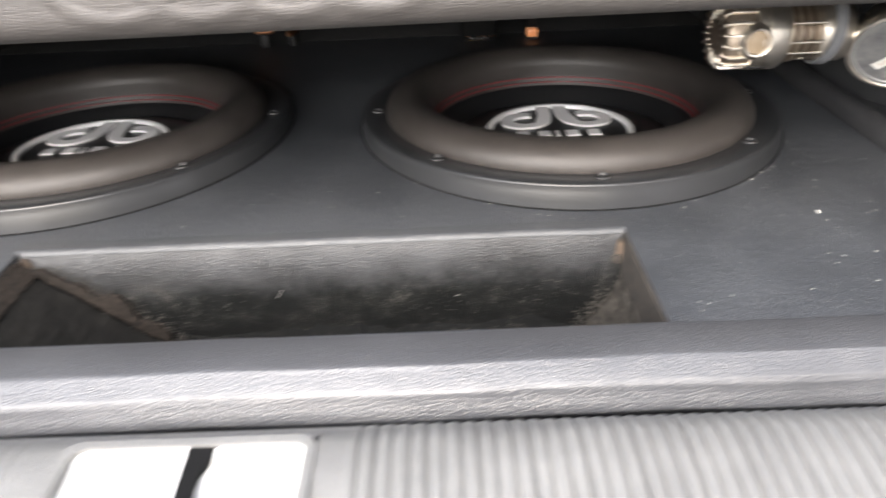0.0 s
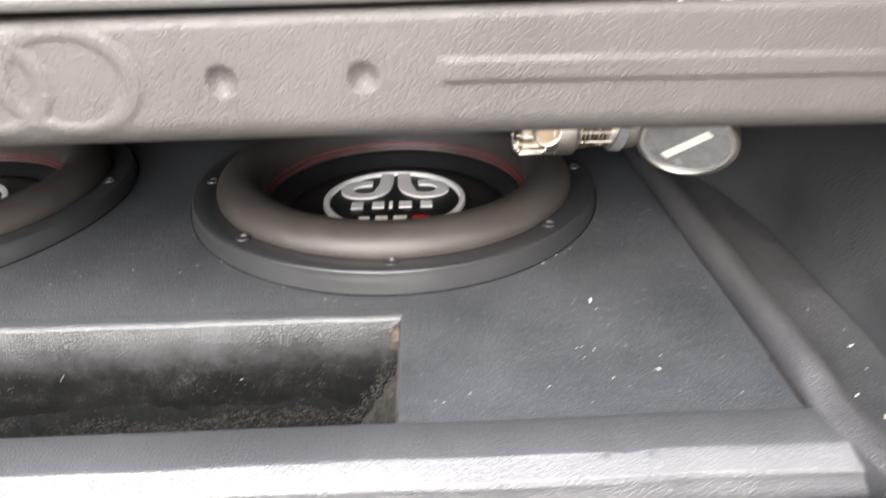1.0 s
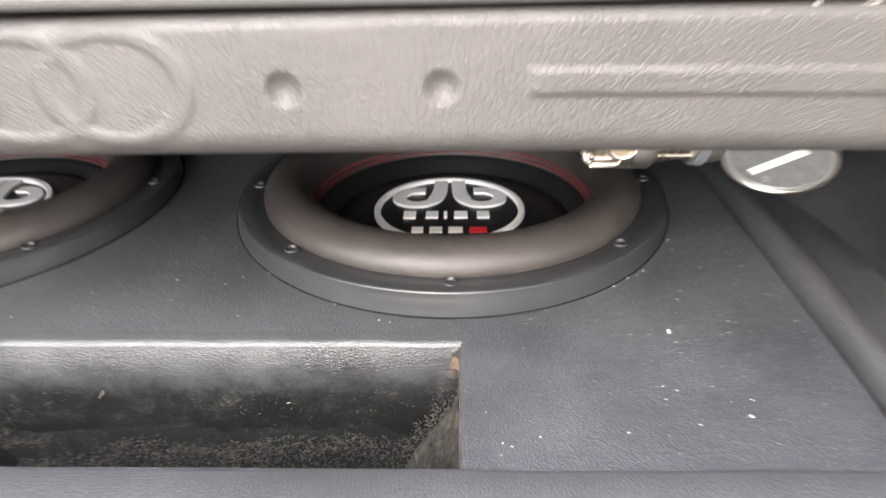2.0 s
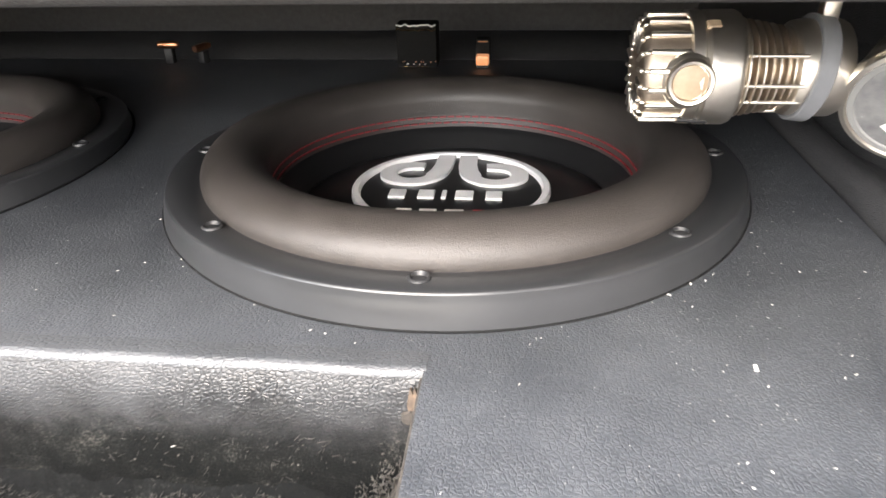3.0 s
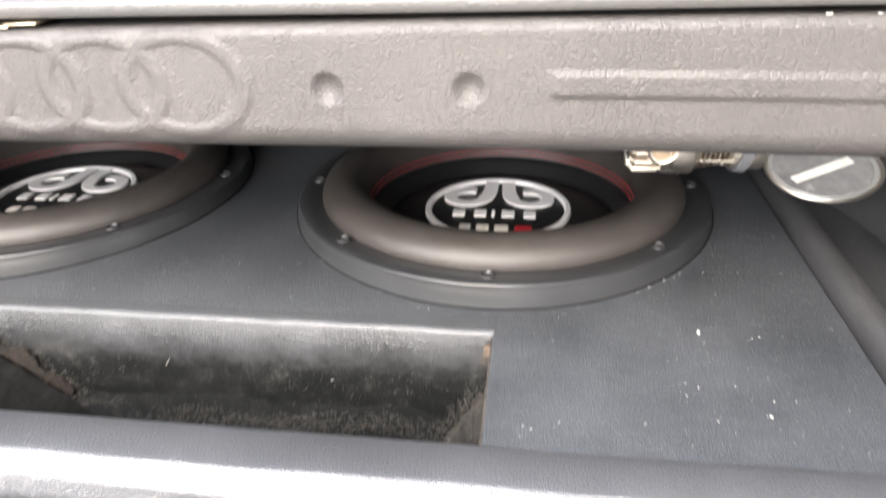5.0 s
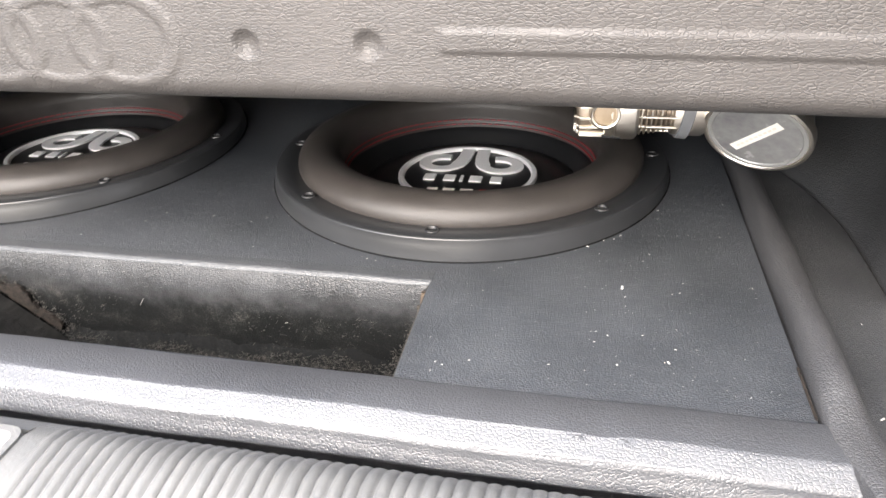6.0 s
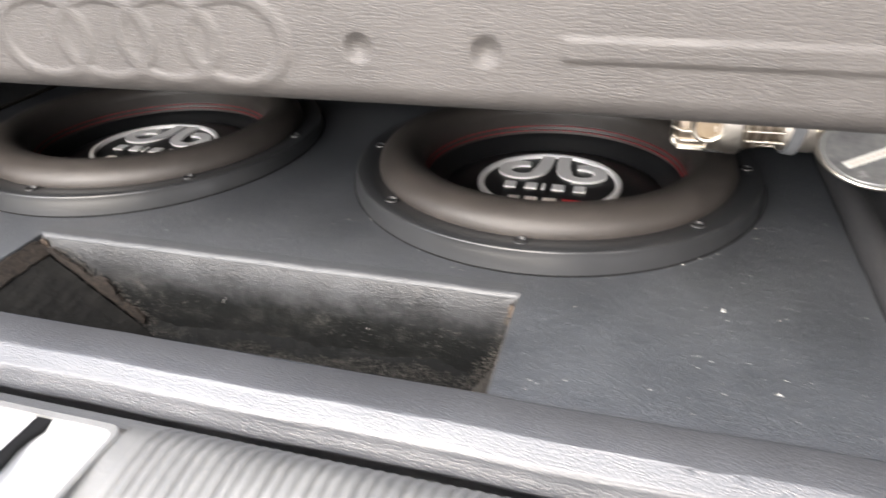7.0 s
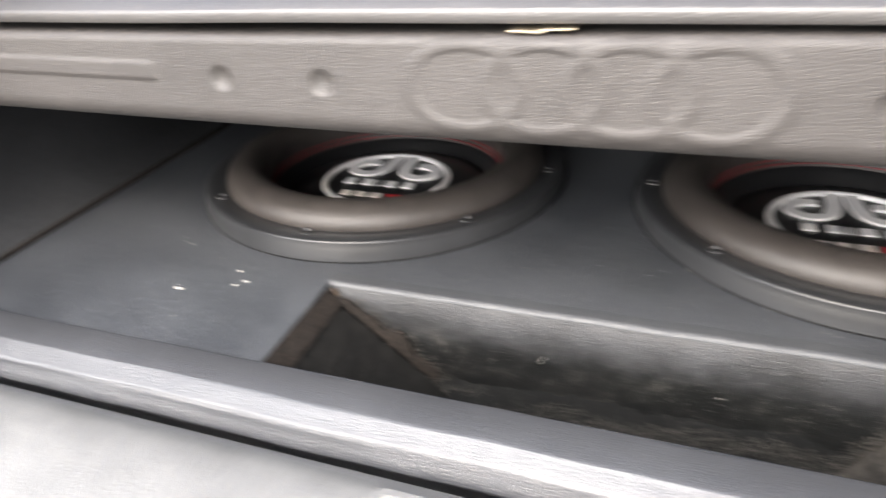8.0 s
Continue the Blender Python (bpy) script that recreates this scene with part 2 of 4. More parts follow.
AMBER.node_tree.nodes["Principled BSDF"].inputs["Emission Color"].default_value = (1, 0.45, 0.22, 1)
AMBER.node_tree.nodes["Principled BSDF"].inputs["Emission Strength"].default_value = 0.09
FLECK = mottled(material("pale_fleck", (0.5, 0.48, 0.43), 0.7), (0.30, 0.285, 0.25), (0.62, 0.61, 0.58), 300.0)
CRUMB = mottled(material("crumb", (0.12, 0.105, 0.085), 0.9, 0.0, 0.2), (0.012, 0.0117, 0.011), (0.090, 0.084, 0.075), 320.0)
CONCRETE = rough_bump(mottled(material("concrete", (0.3, 0.3, 0.29), 0.9), (0.24, 0.24, 0.23), (0.36, 0.355, 0.34), 40.0), 200, 0.004)
CAR_PAINT = material("car_paint", (0.55, 0.55, 0.56), 0.25)


# ---------- mesh helpers ----------
def mesh_of(name, bm, mat, smooth=True):
    bmesh.ops.recalc_face_normals(bm, faces=bm.faces[:])
    me = bpy.data.meshes.new(name)
    for f in bm.faces:
        f.smooth = smooth
    bm.to_mesh(me)
    bm.free()
    me.materials.append(mat)
    return me


def sharpen(me, angle=40):
    me.set_sharp_from_angle(angle=radians(angle))
    return me


def part(name, bm, mat, parent, label="", smooth=True):
    ob = new(name, sharpen(mesh_of(name, bm, mat, smooth)))
    ob.parent = parent
    return tagged(ob, label)


def thing(name, label, category, at=(0, 0, 0), group="", kind=""):
    ob = new(name)
    ob.location = at
    ob.empty_display_size = 0.02
    return tagged(ob, label, category, group, kind)


def lathe(profile, segments=96, closed=False):
    """Turns (r, z) points round the z axis."""
    bm = bmesh.new()
    rings = []
    for r, z in profile:
        rings.append([bm.verts.new((r * math.cos(2 * math.pi * k / segments), r * math.sin(2 * math.pi * k / segments), z)) for k in range(segments)] if r > 1e-6 else [bm.verts.new((0, 0, z))])
    pairs = list(zip(rings, rings[1:])) + ([(rings[-1], rings[0])] if closed else [])
    for a, b in pairs:
        for k in range(segments):
            quad = [a[k % len(a)], a[(k + 1) % len(a)], b[(k + 1) % len(b)], b[k % len(b)]]
            quad = list(dict.fromkeys(quad))
            if len(quad) > 2:
                bm.faces.new(quad)
    return bm


def sweep(profile, x0, x1, steps=1, lift=None, caps=True, closed=True):
    """Draws a (y, z) profile out along x. lift(x, n) may shift a row's point n."""
    bm = bmesh.new()
    rows = []
    for k in range(steps + 1):
        x = x0 + (x1 - x0) * k / steps
        row = []
        for n, (y, z) in enumerate(profile):
            dx, dy, dz = lift(x, n) if lift else (0, 0, 0)
            row.append(bm.verts.new((x + dx, y + dy, z + dz)))
        rows.append(row)
    m = len(profile)
    for a, b in zip(rows, rows[1:]):
        for n in range(m if closed else m - 1):
            bm.faces.new((a[n], a[(n + 1) % m], b[(n + 1) % m], b[n]))
    if caps and closed:
        bm.faces.new(rows[0])
        bm.faces.new(rows[-1][::-1])
    return bm


def arc(cx, cy, r, a0, a1, n=8):
    return [(cx + r * math.cos(radians(a0 + (a1 - a0) * k / n)), cy + r * math.sin(radians(a0 + (a1 - a0) * k / n))) for k in range(n + 1)]


def block(x0, x1, y0, y1, z0, z1, bevel=0.0, segments=2):
    bm = bmesh.new()
    bmesh.ops.create_cube(bm, size=1, matrix=Matrix.Translation(((x0 + x1) / 2, (y0 + y1) / 2, (z0 + z1) / 2)) @ Matrix.Diagonal((x1 - x0, y1 - y0, z1 - z0, 1)))
    if bevel:
        bmesh.ops.bevel(bm, geom=bm.edges[:], offset=bevel, segments=segments, affect="EDGES", profile=0.5)
    return bm


def moved(bm, m):
    bmesh.ops.transform(bm, matrix=m, verts=bm.verts[:])
    return bm


def merged(*bms):
    """Several closed pieces of ONE part in one bmesh."""
    out = bms[0]
    for b in bms[1:]:
        me = bpy.data.meshes.new("join")
        b.to_mesh(me)
        b.free()
        out.from_mesh(me)
        bpy.data.meshes.remove(me)
    return out


def plate(outlines, z0, z1, bevel=0.0):
    """A flat plate between z0 and z1 from closed (x, y) outlines; inner ones are holes."""
    bm = bmesh.new()
    edges = []
    for line in outlines:
        vs = [bm.verts.new((x, y, z0)) for x, y in line]
        edges += [bm.edges.new((vs[k], vs[(k + 1) % len(vs)])) for k in range(len(vs))]
    bmesh.ops.triangle_fill(bm, use_beauty=True, edges=edges)
    grown = bmesh.ops.extrude_face_region(bm, geom=bm.faces[:])
    for v in grown["geom"]:
        if isinstance(v, bmesh.types.BMVert):
            v.co.z = z1
    return bm


def step(e0, e1, v):
    t = min(1.0, max(0.0, (v - e0) / (e1 - e0)))
    return t * t * (3 - 2 * t)


def circle(cx, cy, r, n=64, a0=0.0):
    return [(cx + r * math.cos(a0 + 2 * math.pi * k / n), cy + r * math.sin(a0 + 2 * math.pi * k / n)) for k in range(n)]


# ---------- the setting ----------
TOP = 0.30                     # top of the enclosure
WEST, EAST = -0.548, 0.284     # its ends
FRONT, BACK = 0.312, 0.86      # its front seam and far edge
SLOT = (-0.280, 0.080, 0.312, 0.400)
SUBS = ((0.0738, 0.5908), (-0.3165, 0.5885))

tagged(new("ground", mesh_of("ground", block(-60, 60, -60, 60, -0.50, -0.36), CONCRETE, False)), "pale grey concrete ground outside the open boot", "ground", kind="structure")
tagged(new("floor", mesh_of("floor", block(-0.66, 0.46, 0.26, 1.02, -0.02, 0.0), CARPET, False)), "dark carpeted boot floor under the enclosure", "floor", kind="structure")
tagged(new("wall_north", mesh_of("wall_north", block(-0.66, 0.46, 1.0, 1.03, 0.0, 0.62), CARPET, False)), "dark carpeted seat back closing the boot", "wall", kind="structure")

# unseen body sides; the east one is enlarged to block light
for wall_name, spans in (("wall_body_west", (-0.70, -0.662, 0.20, 1.06, 0.62)), ("wall_body_block_east", (0.462, 0.50, -0.05, 1.06, 1.05))):
    xa, xb, ya, yb, height = spans
    tagged(new(wall_name, mesh_of(wall_name, block(xa, xb, ya, yb, -0.36, height, 0.006), CAR_PAINT)), "pale painted car body side, added out of view", "wall", kind="structure")
tagged(new("wall_body_north", mesh_of("wall_body_north", block(-0.661, 0.461, 1.032, 1.06, -0.36, 0.62, 0.004), CAR_PAINT)), "plain car body wall behind the seat back", "wall", kind="structure")

# unseen wall, added only to keep light off the east side
tagged(new("wall_light_block", mesh_of("wall_light_block", block(0.62, 0.72, -1.5, 0.18, -0.36, 1.9, 0.01), CONCRETE)), "plain concrete wall added out of view to cut light from the east", "wall", kind="structure")

# ---------- enclosure ----------
box = thing("subwoofer_enclosure", "black vinyl wrapped speaker enclosure with a slotted port", "speaker box")
outer = [(WEST, FRONT), (EAST, FRONT), (EAST, BACK), (WEST, BACK)]
x0, x1, y0, y1 = SLOT
slot = [(x0, y0 + 0.001), (x1, y0 + 0.001), (x1, y1 + 0.0085), (x0, y1 + 0.0085)]
part("top_panel", plate([outer, slot] + [circle(cx, cy, 0.152) for cx, cy in SUBS], TOP - 0.018, TOP), BLACK_VINYL, box, smooth=False)
# padded front edge
lip = [(0.3125, TOP - 0.004), (0.3118, TOP + 0.0008), (0.309, TOP + 0.0024), (0.2895, TOP + 0.0026)]
lip += arc(0.2884, TOP - 0.0016, 0.0042, 90, 121, 5) + [(0.2836, TOP + 0.0005)] + arc(0.2812, TOP - 0.0078, 0.0062, 119, 168, 7)
lip += [(0.2732, TOP - 0.0098), (0.2712, TOP - 0.0124), (0.2703, TOP - 0.0143)] + arc(0.2729, TOP - 0.0146, 0.0026, 165, 250, 5) + [(0.288, TOP - 0.026), (0.290, 0.02), (0.3125, 0.02)]
part("front_edge", sweep(lip, WEST - 0.01, EAST + 0.012, 300, lambda x, n: (0, 0.0003 * math.sin(37 * x) + 0.0002 * math.sin(91 * x + 1) + 0.0006 * noise.noise((x * 6, n * 0.3, 2)), 0.0003 * math.sin(31 * x) - (0.0013 * math.exp(-((x - 0.186) / 0.008) ** 2) if 2 < n < 9 else 0))), LIP_VINYL, box, "padded grey vinyl front edge, catching the daylight")
part("side_panel", block(WEST - 0.001, WEST + 0.017, FRONT + 0.001, BACK, 0.004, TOP - 0.019), BLACK_VINYL, box)
part("side_panel", block(EAST - 0.017, EAST + 0.001, FRONT + 0.001, BACK, 0.004, TOP - 0.019), BLACK_VINYL, box)
part("back_panel", block(WEST + 0.018, EAST - 0.018, BACK - 0.018, BACK, 0.004, TOP - 0.019), BLACK_VINYL, box)
# port: a rounded vinyl roll at the far edge, then a face that curves down to a dusty floor
roll_edge = [(y1 + 0.013, TOP + 0.0001), (y1 + 0.0085, TOP + 0.0005)] + arc(y1 + 0.0046, TOP - 0.0033, 0.0040, 90, 165, 9) + [(y1 + 0.003, TOP - 0.008), (y1 + 0.012, TOP - 0.003)]


def crease(x, n):
    return (0, 0.0009 * noise.noise((x * 26, 1, 0)), 0.0003 * noise.noise((x * 40, 2, 0)) if n < 12 else 0)


part("port_roll", sweep(roll_edge, x0 - 0.002, x1 + 0.001, 90, crease), ROLL_VINYL, box, "vinyl rolled over the edge of the port")
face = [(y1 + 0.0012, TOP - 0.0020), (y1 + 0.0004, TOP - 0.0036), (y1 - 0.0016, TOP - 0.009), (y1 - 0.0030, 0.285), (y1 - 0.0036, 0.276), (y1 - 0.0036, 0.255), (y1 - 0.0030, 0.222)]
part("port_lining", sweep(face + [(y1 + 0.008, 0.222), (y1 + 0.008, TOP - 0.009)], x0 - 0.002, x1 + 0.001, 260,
     lambda x, n: (0, 0.0009 * noise.noise((x * 26, 1, 0)) + (0.0012 * noise.noise((x * 22, n, 3)) if 2 < n < 6 else 0), 0)), PORT_VINYL, box, "creased black vinyl folded into the port")
low = [(y1 + 0.0030, 0.250), (y1 - 0.0028, 0.240), (y1 - 0.0056, 0.232), (y1 - 0.0098, 0.223), (y1 - 0.0170, 0.212), (y1 - 0.034, 0.194), (y0 - 0.01, 0.186), (y0 - 0.01, 0.17), (y1 + 0.006, 0.17), (y1 + 0.006, 0.254)]


def lint(x, n):
    """The lint lies unevenly."""
    return (0, 0.0010 * noise.noise((x * 90, n * 2.9, 7)), 0.0090 * noise.noise((x * 21, n * 0.6, 0)) + 0.0036 * noise.noise((x * 60, n * 1.7, 0)) + 0.0026 * noise.noise((x * 150, n * 2.3, 4)) + 0.0012 * noise.noise((x * 420, n * 3.1, 9))) if n < 7 else (0, 0, 0)


part("port_floor", sweep(low, x0 - 0.004, x1 + 0.004, 420, lint), DUST, box, "black lint and pale dust on bare wood")
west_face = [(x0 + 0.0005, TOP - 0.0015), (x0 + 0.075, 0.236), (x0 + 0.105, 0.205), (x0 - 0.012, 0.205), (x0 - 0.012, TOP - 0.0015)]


def along_y(profile, ya, yb):
    """Draws an (x, z) profile out along y."""
    bm = bmesh.new()
    a = [bm.verts.new((x, ya, z)) for x, z in profile]
    b = [bm.verts.new((x, yb, z)) for x, z in profile]
    m = len(profile)
    for n in range(m):
        bm.faces.new((a[n], a[(n + 1) % m], b[(n + 1) % m], b[n]))
    bm.faces.new(a)
    bm.faces.new(b[::-1])
    return bm


def ragged(profile, ya, yb, size, seed, step_x=0.0014, step_y=0.004):
    """An (x, z) outline drawn out along y, with a rough, crumbling surface."""
    line = []
    for (xa, za), (xb, zb) in zip(profile, profile[1:] + profile[:1]):
        count = max(1, int(math.hypot(xb - xa, zb - za) / step_x))
        line += [(xa + (xb - xa) * k / count, za + (zb - za) * k / count) for k in range(count)]
    rows = max(2, int((yb - ya) / step_y))
    bm = bmesh.new()
    rings = []
    for r in range(rows + 1):
        y = ya + (yb - ya) * r / rows
        rings.append([bm.verts.new((x + size * (noise.noise((x * 170, y * 170, z * 170 + seed)) + 0.6 * noise.noise((x * 520, y * 520, z * 520 + seed))), y,
                                    z + size * (noise.noise((x * 190, y * 190 + seed, z * 190)) + 0.6 * noise.noise((x * 560, y * 560 + seed, z * 560))))) for x, z in line])
    m = len(line)
    for a, b in zip(rings, rings[1:]):
        for n in range(m):
            bm.faces.new((a[n], a[(n + 1) % m], b[(n + 1) % m], b[n]))
    bm.faces.new(rings[0])
    bm.faces.new(rings[-1][::-1])
    return bm


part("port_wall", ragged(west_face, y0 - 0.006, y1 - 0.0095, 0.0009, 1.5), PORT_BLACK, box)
west_top = [(x0 - 0.002, TOP - 0.0012), (x0 + 0.0020, TOP - 0.0018), (x0 + 0.0125, TOP - 0.0100), (x0 + 0.0105, TOP - 0.0135), (x0 - 0.002, TOP - 0.006)]
part("port_wall", ragged(west_top, y0 - 0.004, y1 - 0.0060, 0.0012, 3.5), FRAYED, box, "bare brown fibre along the top of the port side")
fray_line = [(x0 + 0.0015 + 0.0745 * k / 90, TOP - 0.002 - 0.0625 * k / 90) for k in range(91)]


def fray_width(x):
    return 0.0030 + 0.0080 * (1 - abs(x - x0 - 0.050) / 0.050) + 0.0085 * noise.noise((x * 75, 3, 1)) + 0.0030 * noise.noise((x * 300, 6, 1))


fray = fray_line + [(px + 0.64 * max(0.0008, fray_width(px)), pz + 0.77 * max(0.0008, fray_width(px))) for px, pz in reversed(fray_line[2:])]
part("port_edge", ragged(fray, y1 - 0.0080, y1 - 0.0058, 0.0013, 6.5, 0.0010, 0.0011), FRAYED, box, "frayed bare brown wood along the port corner")


def torn(cx, cz, wide, high, y, seed):
    """A ragged flake of bare wood where the vinyl has torn, thin in y."""
    edge = [(cx + wide * math.cos(a) * (1 + 0.5 * noise.noise((math.cos(a) * 2, math.sin(a) * 2, seed))), cz + high * math.sin(a) * (1 + 0.5 * noise.noise((math.cos(a) * 3, math.sin(a) * 3, seed + 5)))) for a in (2 * math.pi * k / 26 for k in range(26))]
    return along_y(edge, y - 0.0016, y)


part("port_edge", torn(x0 + 0.0045, TOP - 0.0095, 0.0040, 0.0065, y1 - 0.0018, 1.3), RAW_WOOD, box, "torn vinyl showing bare wood in the port corner")
part("port_wall", block(x1 - 0.0012, x1 + 0.012, y0 - 0.006, y1 + 0.004, 0.18, TOP - 0.002), PORT_SCUFF, box, "scuffed brown wood side of the port")
ramp_face = [(x1 - 0.0005, 0.274), (x1 - 0.0045, 0.262), (x1 - 0.016, 0.243), (x1 - 0.033, 0.218), (x1 - 0.045, 0.19), (x1 - 0.0005, 0.19)]
part("port_wall", ragged(ramp_face, y0 - 0.006, y1 - 0.0042, 0.0022, 8.5), DUSTY_RAMP, box, "sloping wood in the port corner under grey dust")
part("port_edge", torn(x1 - 0.0030, TOP - 0.0125, 0.0026, 0.0075, y1 - 0.0022, 4.1), RAW_WOOD, box, "torn vinyl showing bare wood in the port corner")
part("port_edge", torn(x1 - 0.0048, TOP - 0.0165, 0.0030, 0.0030, y1 - 0.0040, 7.7), PORT_SCUFF, box, "loose flake of vinyl in the port corner")

# ---------- subwoofers ----------
sub = thing("subwoofer", "round subwoofer with fat grey foam roll and black cone", "speaker", group="subwoofers")
ring_prof = [(0.142, -0.012), (0.1662, -0.012), (0.1658, -0.003), (0.1652, 0.001), (0.1641, 0.006), (0.1632, 0.0092)] + arc(0.1616, 0.0096, 0.0016, 8, 84, 7) + [(0.1580, 0.0114), (0.1490, 0.0109), (0.1470, 0.0098), (0.142, 0.0098)]
ring = part("mounting_ring", lathe(ring_prof, 160, True), RING_BLACK, sub)
# flat black ring draws the contact shade where the rim meets the vinyl
part("rim_shade", moved(lathe([(0.154, -0.0005), (0.1663, -0.0005), (0.1664, 0.0003), (0.1660, 0.0006), (0.154, 0.0008)], 128, True), Matrix.Rotation(radians(1.84), 4, "X") @ Matrix.Translation((0, 0, 0.0004))), RUBBER_AND_SHADE, sub, "thin black ring standing in for contact shade under the rim")
roll = [(0.1445, 0.0085)] + [(0.1262 + 0.0184 * math.cos(radians(a)), 0.0118 + 0.0150 * math.sin(radians(a))) for a in range(-20, 181, 10)] + [(0.1085, 0.004), (0.1080, -0.002), (0.1070, -0.0040), (0.1070, -0.0075), (0.1120, -0.0085), (0.1150, 0.006), (0.1262, 0.021), (0.139, 0.006)]
part("surround", lathe(roll, 128, True), FOAM, sub, "fat dull grey foam roll surround")
cone = [(0.1145, -0.0015), (0.1105, -0.002), (0.1045, -0.008), (0.099, -0.017), (0.0975, -0.0185), (0.096, -0.0175), (0.088, -0.0145), (0.075, -0.0118), (0.0605, -0.0100), (0.058, -0.0102), (0.03, -0.0096), (0.0, -0.0094)]
cone = [(r * 0.985, z - 0.0027) for r, z in cone]
part("cone", lathe(cone[:6] + [(0.09, -0.029), (0.1128, -0.029)], 128, True), CONE, sub, "glossy black cone")
cap = part("dust_cap", lathe(cone[5:] + [(0.0, -0.026), (0.09, -0.026)], 128), CONE, sub, "glossy black dust cap with a silver emblem")


def stitches(r, count, z):
    bm = bmesh.new()
    for k in range(count):
        a = 2 * math.pi * k / count
        m = Matrix.Rotation(a, 4, "Z") @ Matrix.Translation((r, 0, z)) @ Matrix.Diagonal((0.0011, 2 * math.pi * r / count * 0.78, 0.0009, 1))
        bmesh.ops.create_cube(bm, size=1, matrix=m)
    return bm


part("stitching", stitches(0.1066, 110, -0.0033), THREAD, sub, "inner row of red stitching")
part("stitching", stitches(0.1079, 112, 0.0008), THREAD, sub, "outer row of red stitching")
DISC = -0.0130
EMBLEM = Matrix.Translation((-0.002, 0.0, 0.0))
part("emblem_ring", moved(lathe([(0.0552, DISC), (0.0555, DISC + 0.0024), (0.0563, DISC + 0.0032), (0.0597, DISC + 0.0032), (0.0605, DISC + 0.0024), (0.0608, DISC - 0.0003)], 96), EMBLEM), SILVER, cap, "silver emblem ring")
Z0, Z1 = DISC - 0.0002, DISC + 0.0026


def loop(side):
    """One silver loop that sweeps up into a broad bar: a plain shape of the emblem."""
    cx, cy = -0.0265, 0.0192
    line = [(cx + 0.0208 * math.cos(radians(a)), cy + (0.0198 if a < 180 else 0.0180) * math.sin(radians(a))) for a in range(72, 301, 9)]
    line += [(-0.0098, 0.0088), (-0.0058, 0.0148), (-0.0034, 0.0228), (-0.0020, 0.0330), (-0.0014, 0.0540), (-0.0132, 0.0540), (-0.0138, 0.0360), (-0.0152, 0.0262), (-0.0176, 0.0186)]
    line += [(cx + 0.0100 * math.cos(radians(a)), cy + 0.0004 + 0.0092 * math.sin(radians(a))) for a in range(-28, -288, -13)]
    line += [(-0.0206, 0.0290)]
    return plate([[(-side * px, py) for px, py in line]], Z0, Z1)


part("emblem_loop", moved(loop(-1), EMBLEM), SILVER, cap, "silver loop of the emblem", False)
part("emblem_loop", moved(loop(1), EMBLEM), SILVER, cap, "silver loop of the emblem", False)
for cx, w in ((-0.0312, 0.0100), (-0.0136, 0.0100), (-0.0030, 0.0028), (0.0092, 0.0108), (0.0268, 0.0098)):
    part("emblem_bar", moved(block(cx - w / 2, cx + w / 2, -0.0180, -0.0064, Z0, Z1 - 0.0005, 0.0004, 1), EMBLEM), SILVER, cap, "small silver bar of the emblem", False)
for xa, xb, paint, words in ((-0.0285, -0.0195, PAPER, "white printed bar of the emblem"), (-0.0150, -0.0050, PAPER, "white printed bar of the emblem"), (-0.0005, 0.0105, PAPER, "white printed bar of the emblem"), (0.0155, 0.0290, RED_PAINT, "red printed bar of the emblem")):
    part("emblem_bar", moved(block(xa, xb, -0.0420, -0.0326, Z0, Z1 - 0.0014, 0.0004, 1), EMBLEM), paint, cap, words, False)
for k in range(8):
    a = radians((-90 if k == 0 else -88) + 45 * k)
    spot = Matrix.Translation((0.1515 * math.cos(a), 0.1515 * math.sin(a), 0.0116))
    part("screw", moved(lathe([(0.0052, -0.001), (0.0048, 0.0005), (0.0038, 0.0008), (0.0028, -0.0008), (0.0012, -0.0012), (0.0, -0.0011)], 16), spot), SCREW, ring)
TILT_BACK = -1.84
sub.matrix_basis = pose(SUBS[0][0], SUBS[0][1], TOP, TILT_BACK, 0, 0)
other = copy_thing(sub, pose(SUBS[1][0], SUBS[1][1], TOP, TILT_BACK, 0, 0))
for piece in other.children:
    if piece.name.startswith("dust_cap"):
        piece.location.z += 0.0035     # this cone stands a little further out

# ---------- shelf over the enclosure ----------
shelf = thing("equipment_shelf", "grey vinyl wrapped shelf with pressed rings and beads", "shelf")
FACE = 0.345
SH_HIGH = 0.4868
RINGS = (-0.0475, -0.0838, -0.1201, -0.1564)
DIMPLES = (0.0145, 0.0725, -0.2295, -0.2875)


def pressed(x, z):
    """How far the vinyl stands out from the flat face."""
    h = 0.0
    for cx in DIMPLES:
        d = math.hypot(x - cx, z - 0.4615)
        if d < 0.010:
            h -= 0.0030 * max(0.0, 1 - (d / 0.0072) ** 2) ** 1.25
    for cx in RINGS:
        d = abs(math.hypot((x - cx) * 0.785, z - 0.4628) - 0.0205)
        if d < 0.007:
            h = max(h, 0.00085 * step(0.0041, 0.0012, d))
    if x > 0.10 or x < -0.325:
        end = step(0.102, 0.108, x) if x > 0 else step(-0.326, -0.332, x)
        h += 0.0012 * end * step(0.0062, 0.0032, abs(z - 0.4637))
    return h + 0.0004 * noise.noise((x * 18, z * 22, 3))


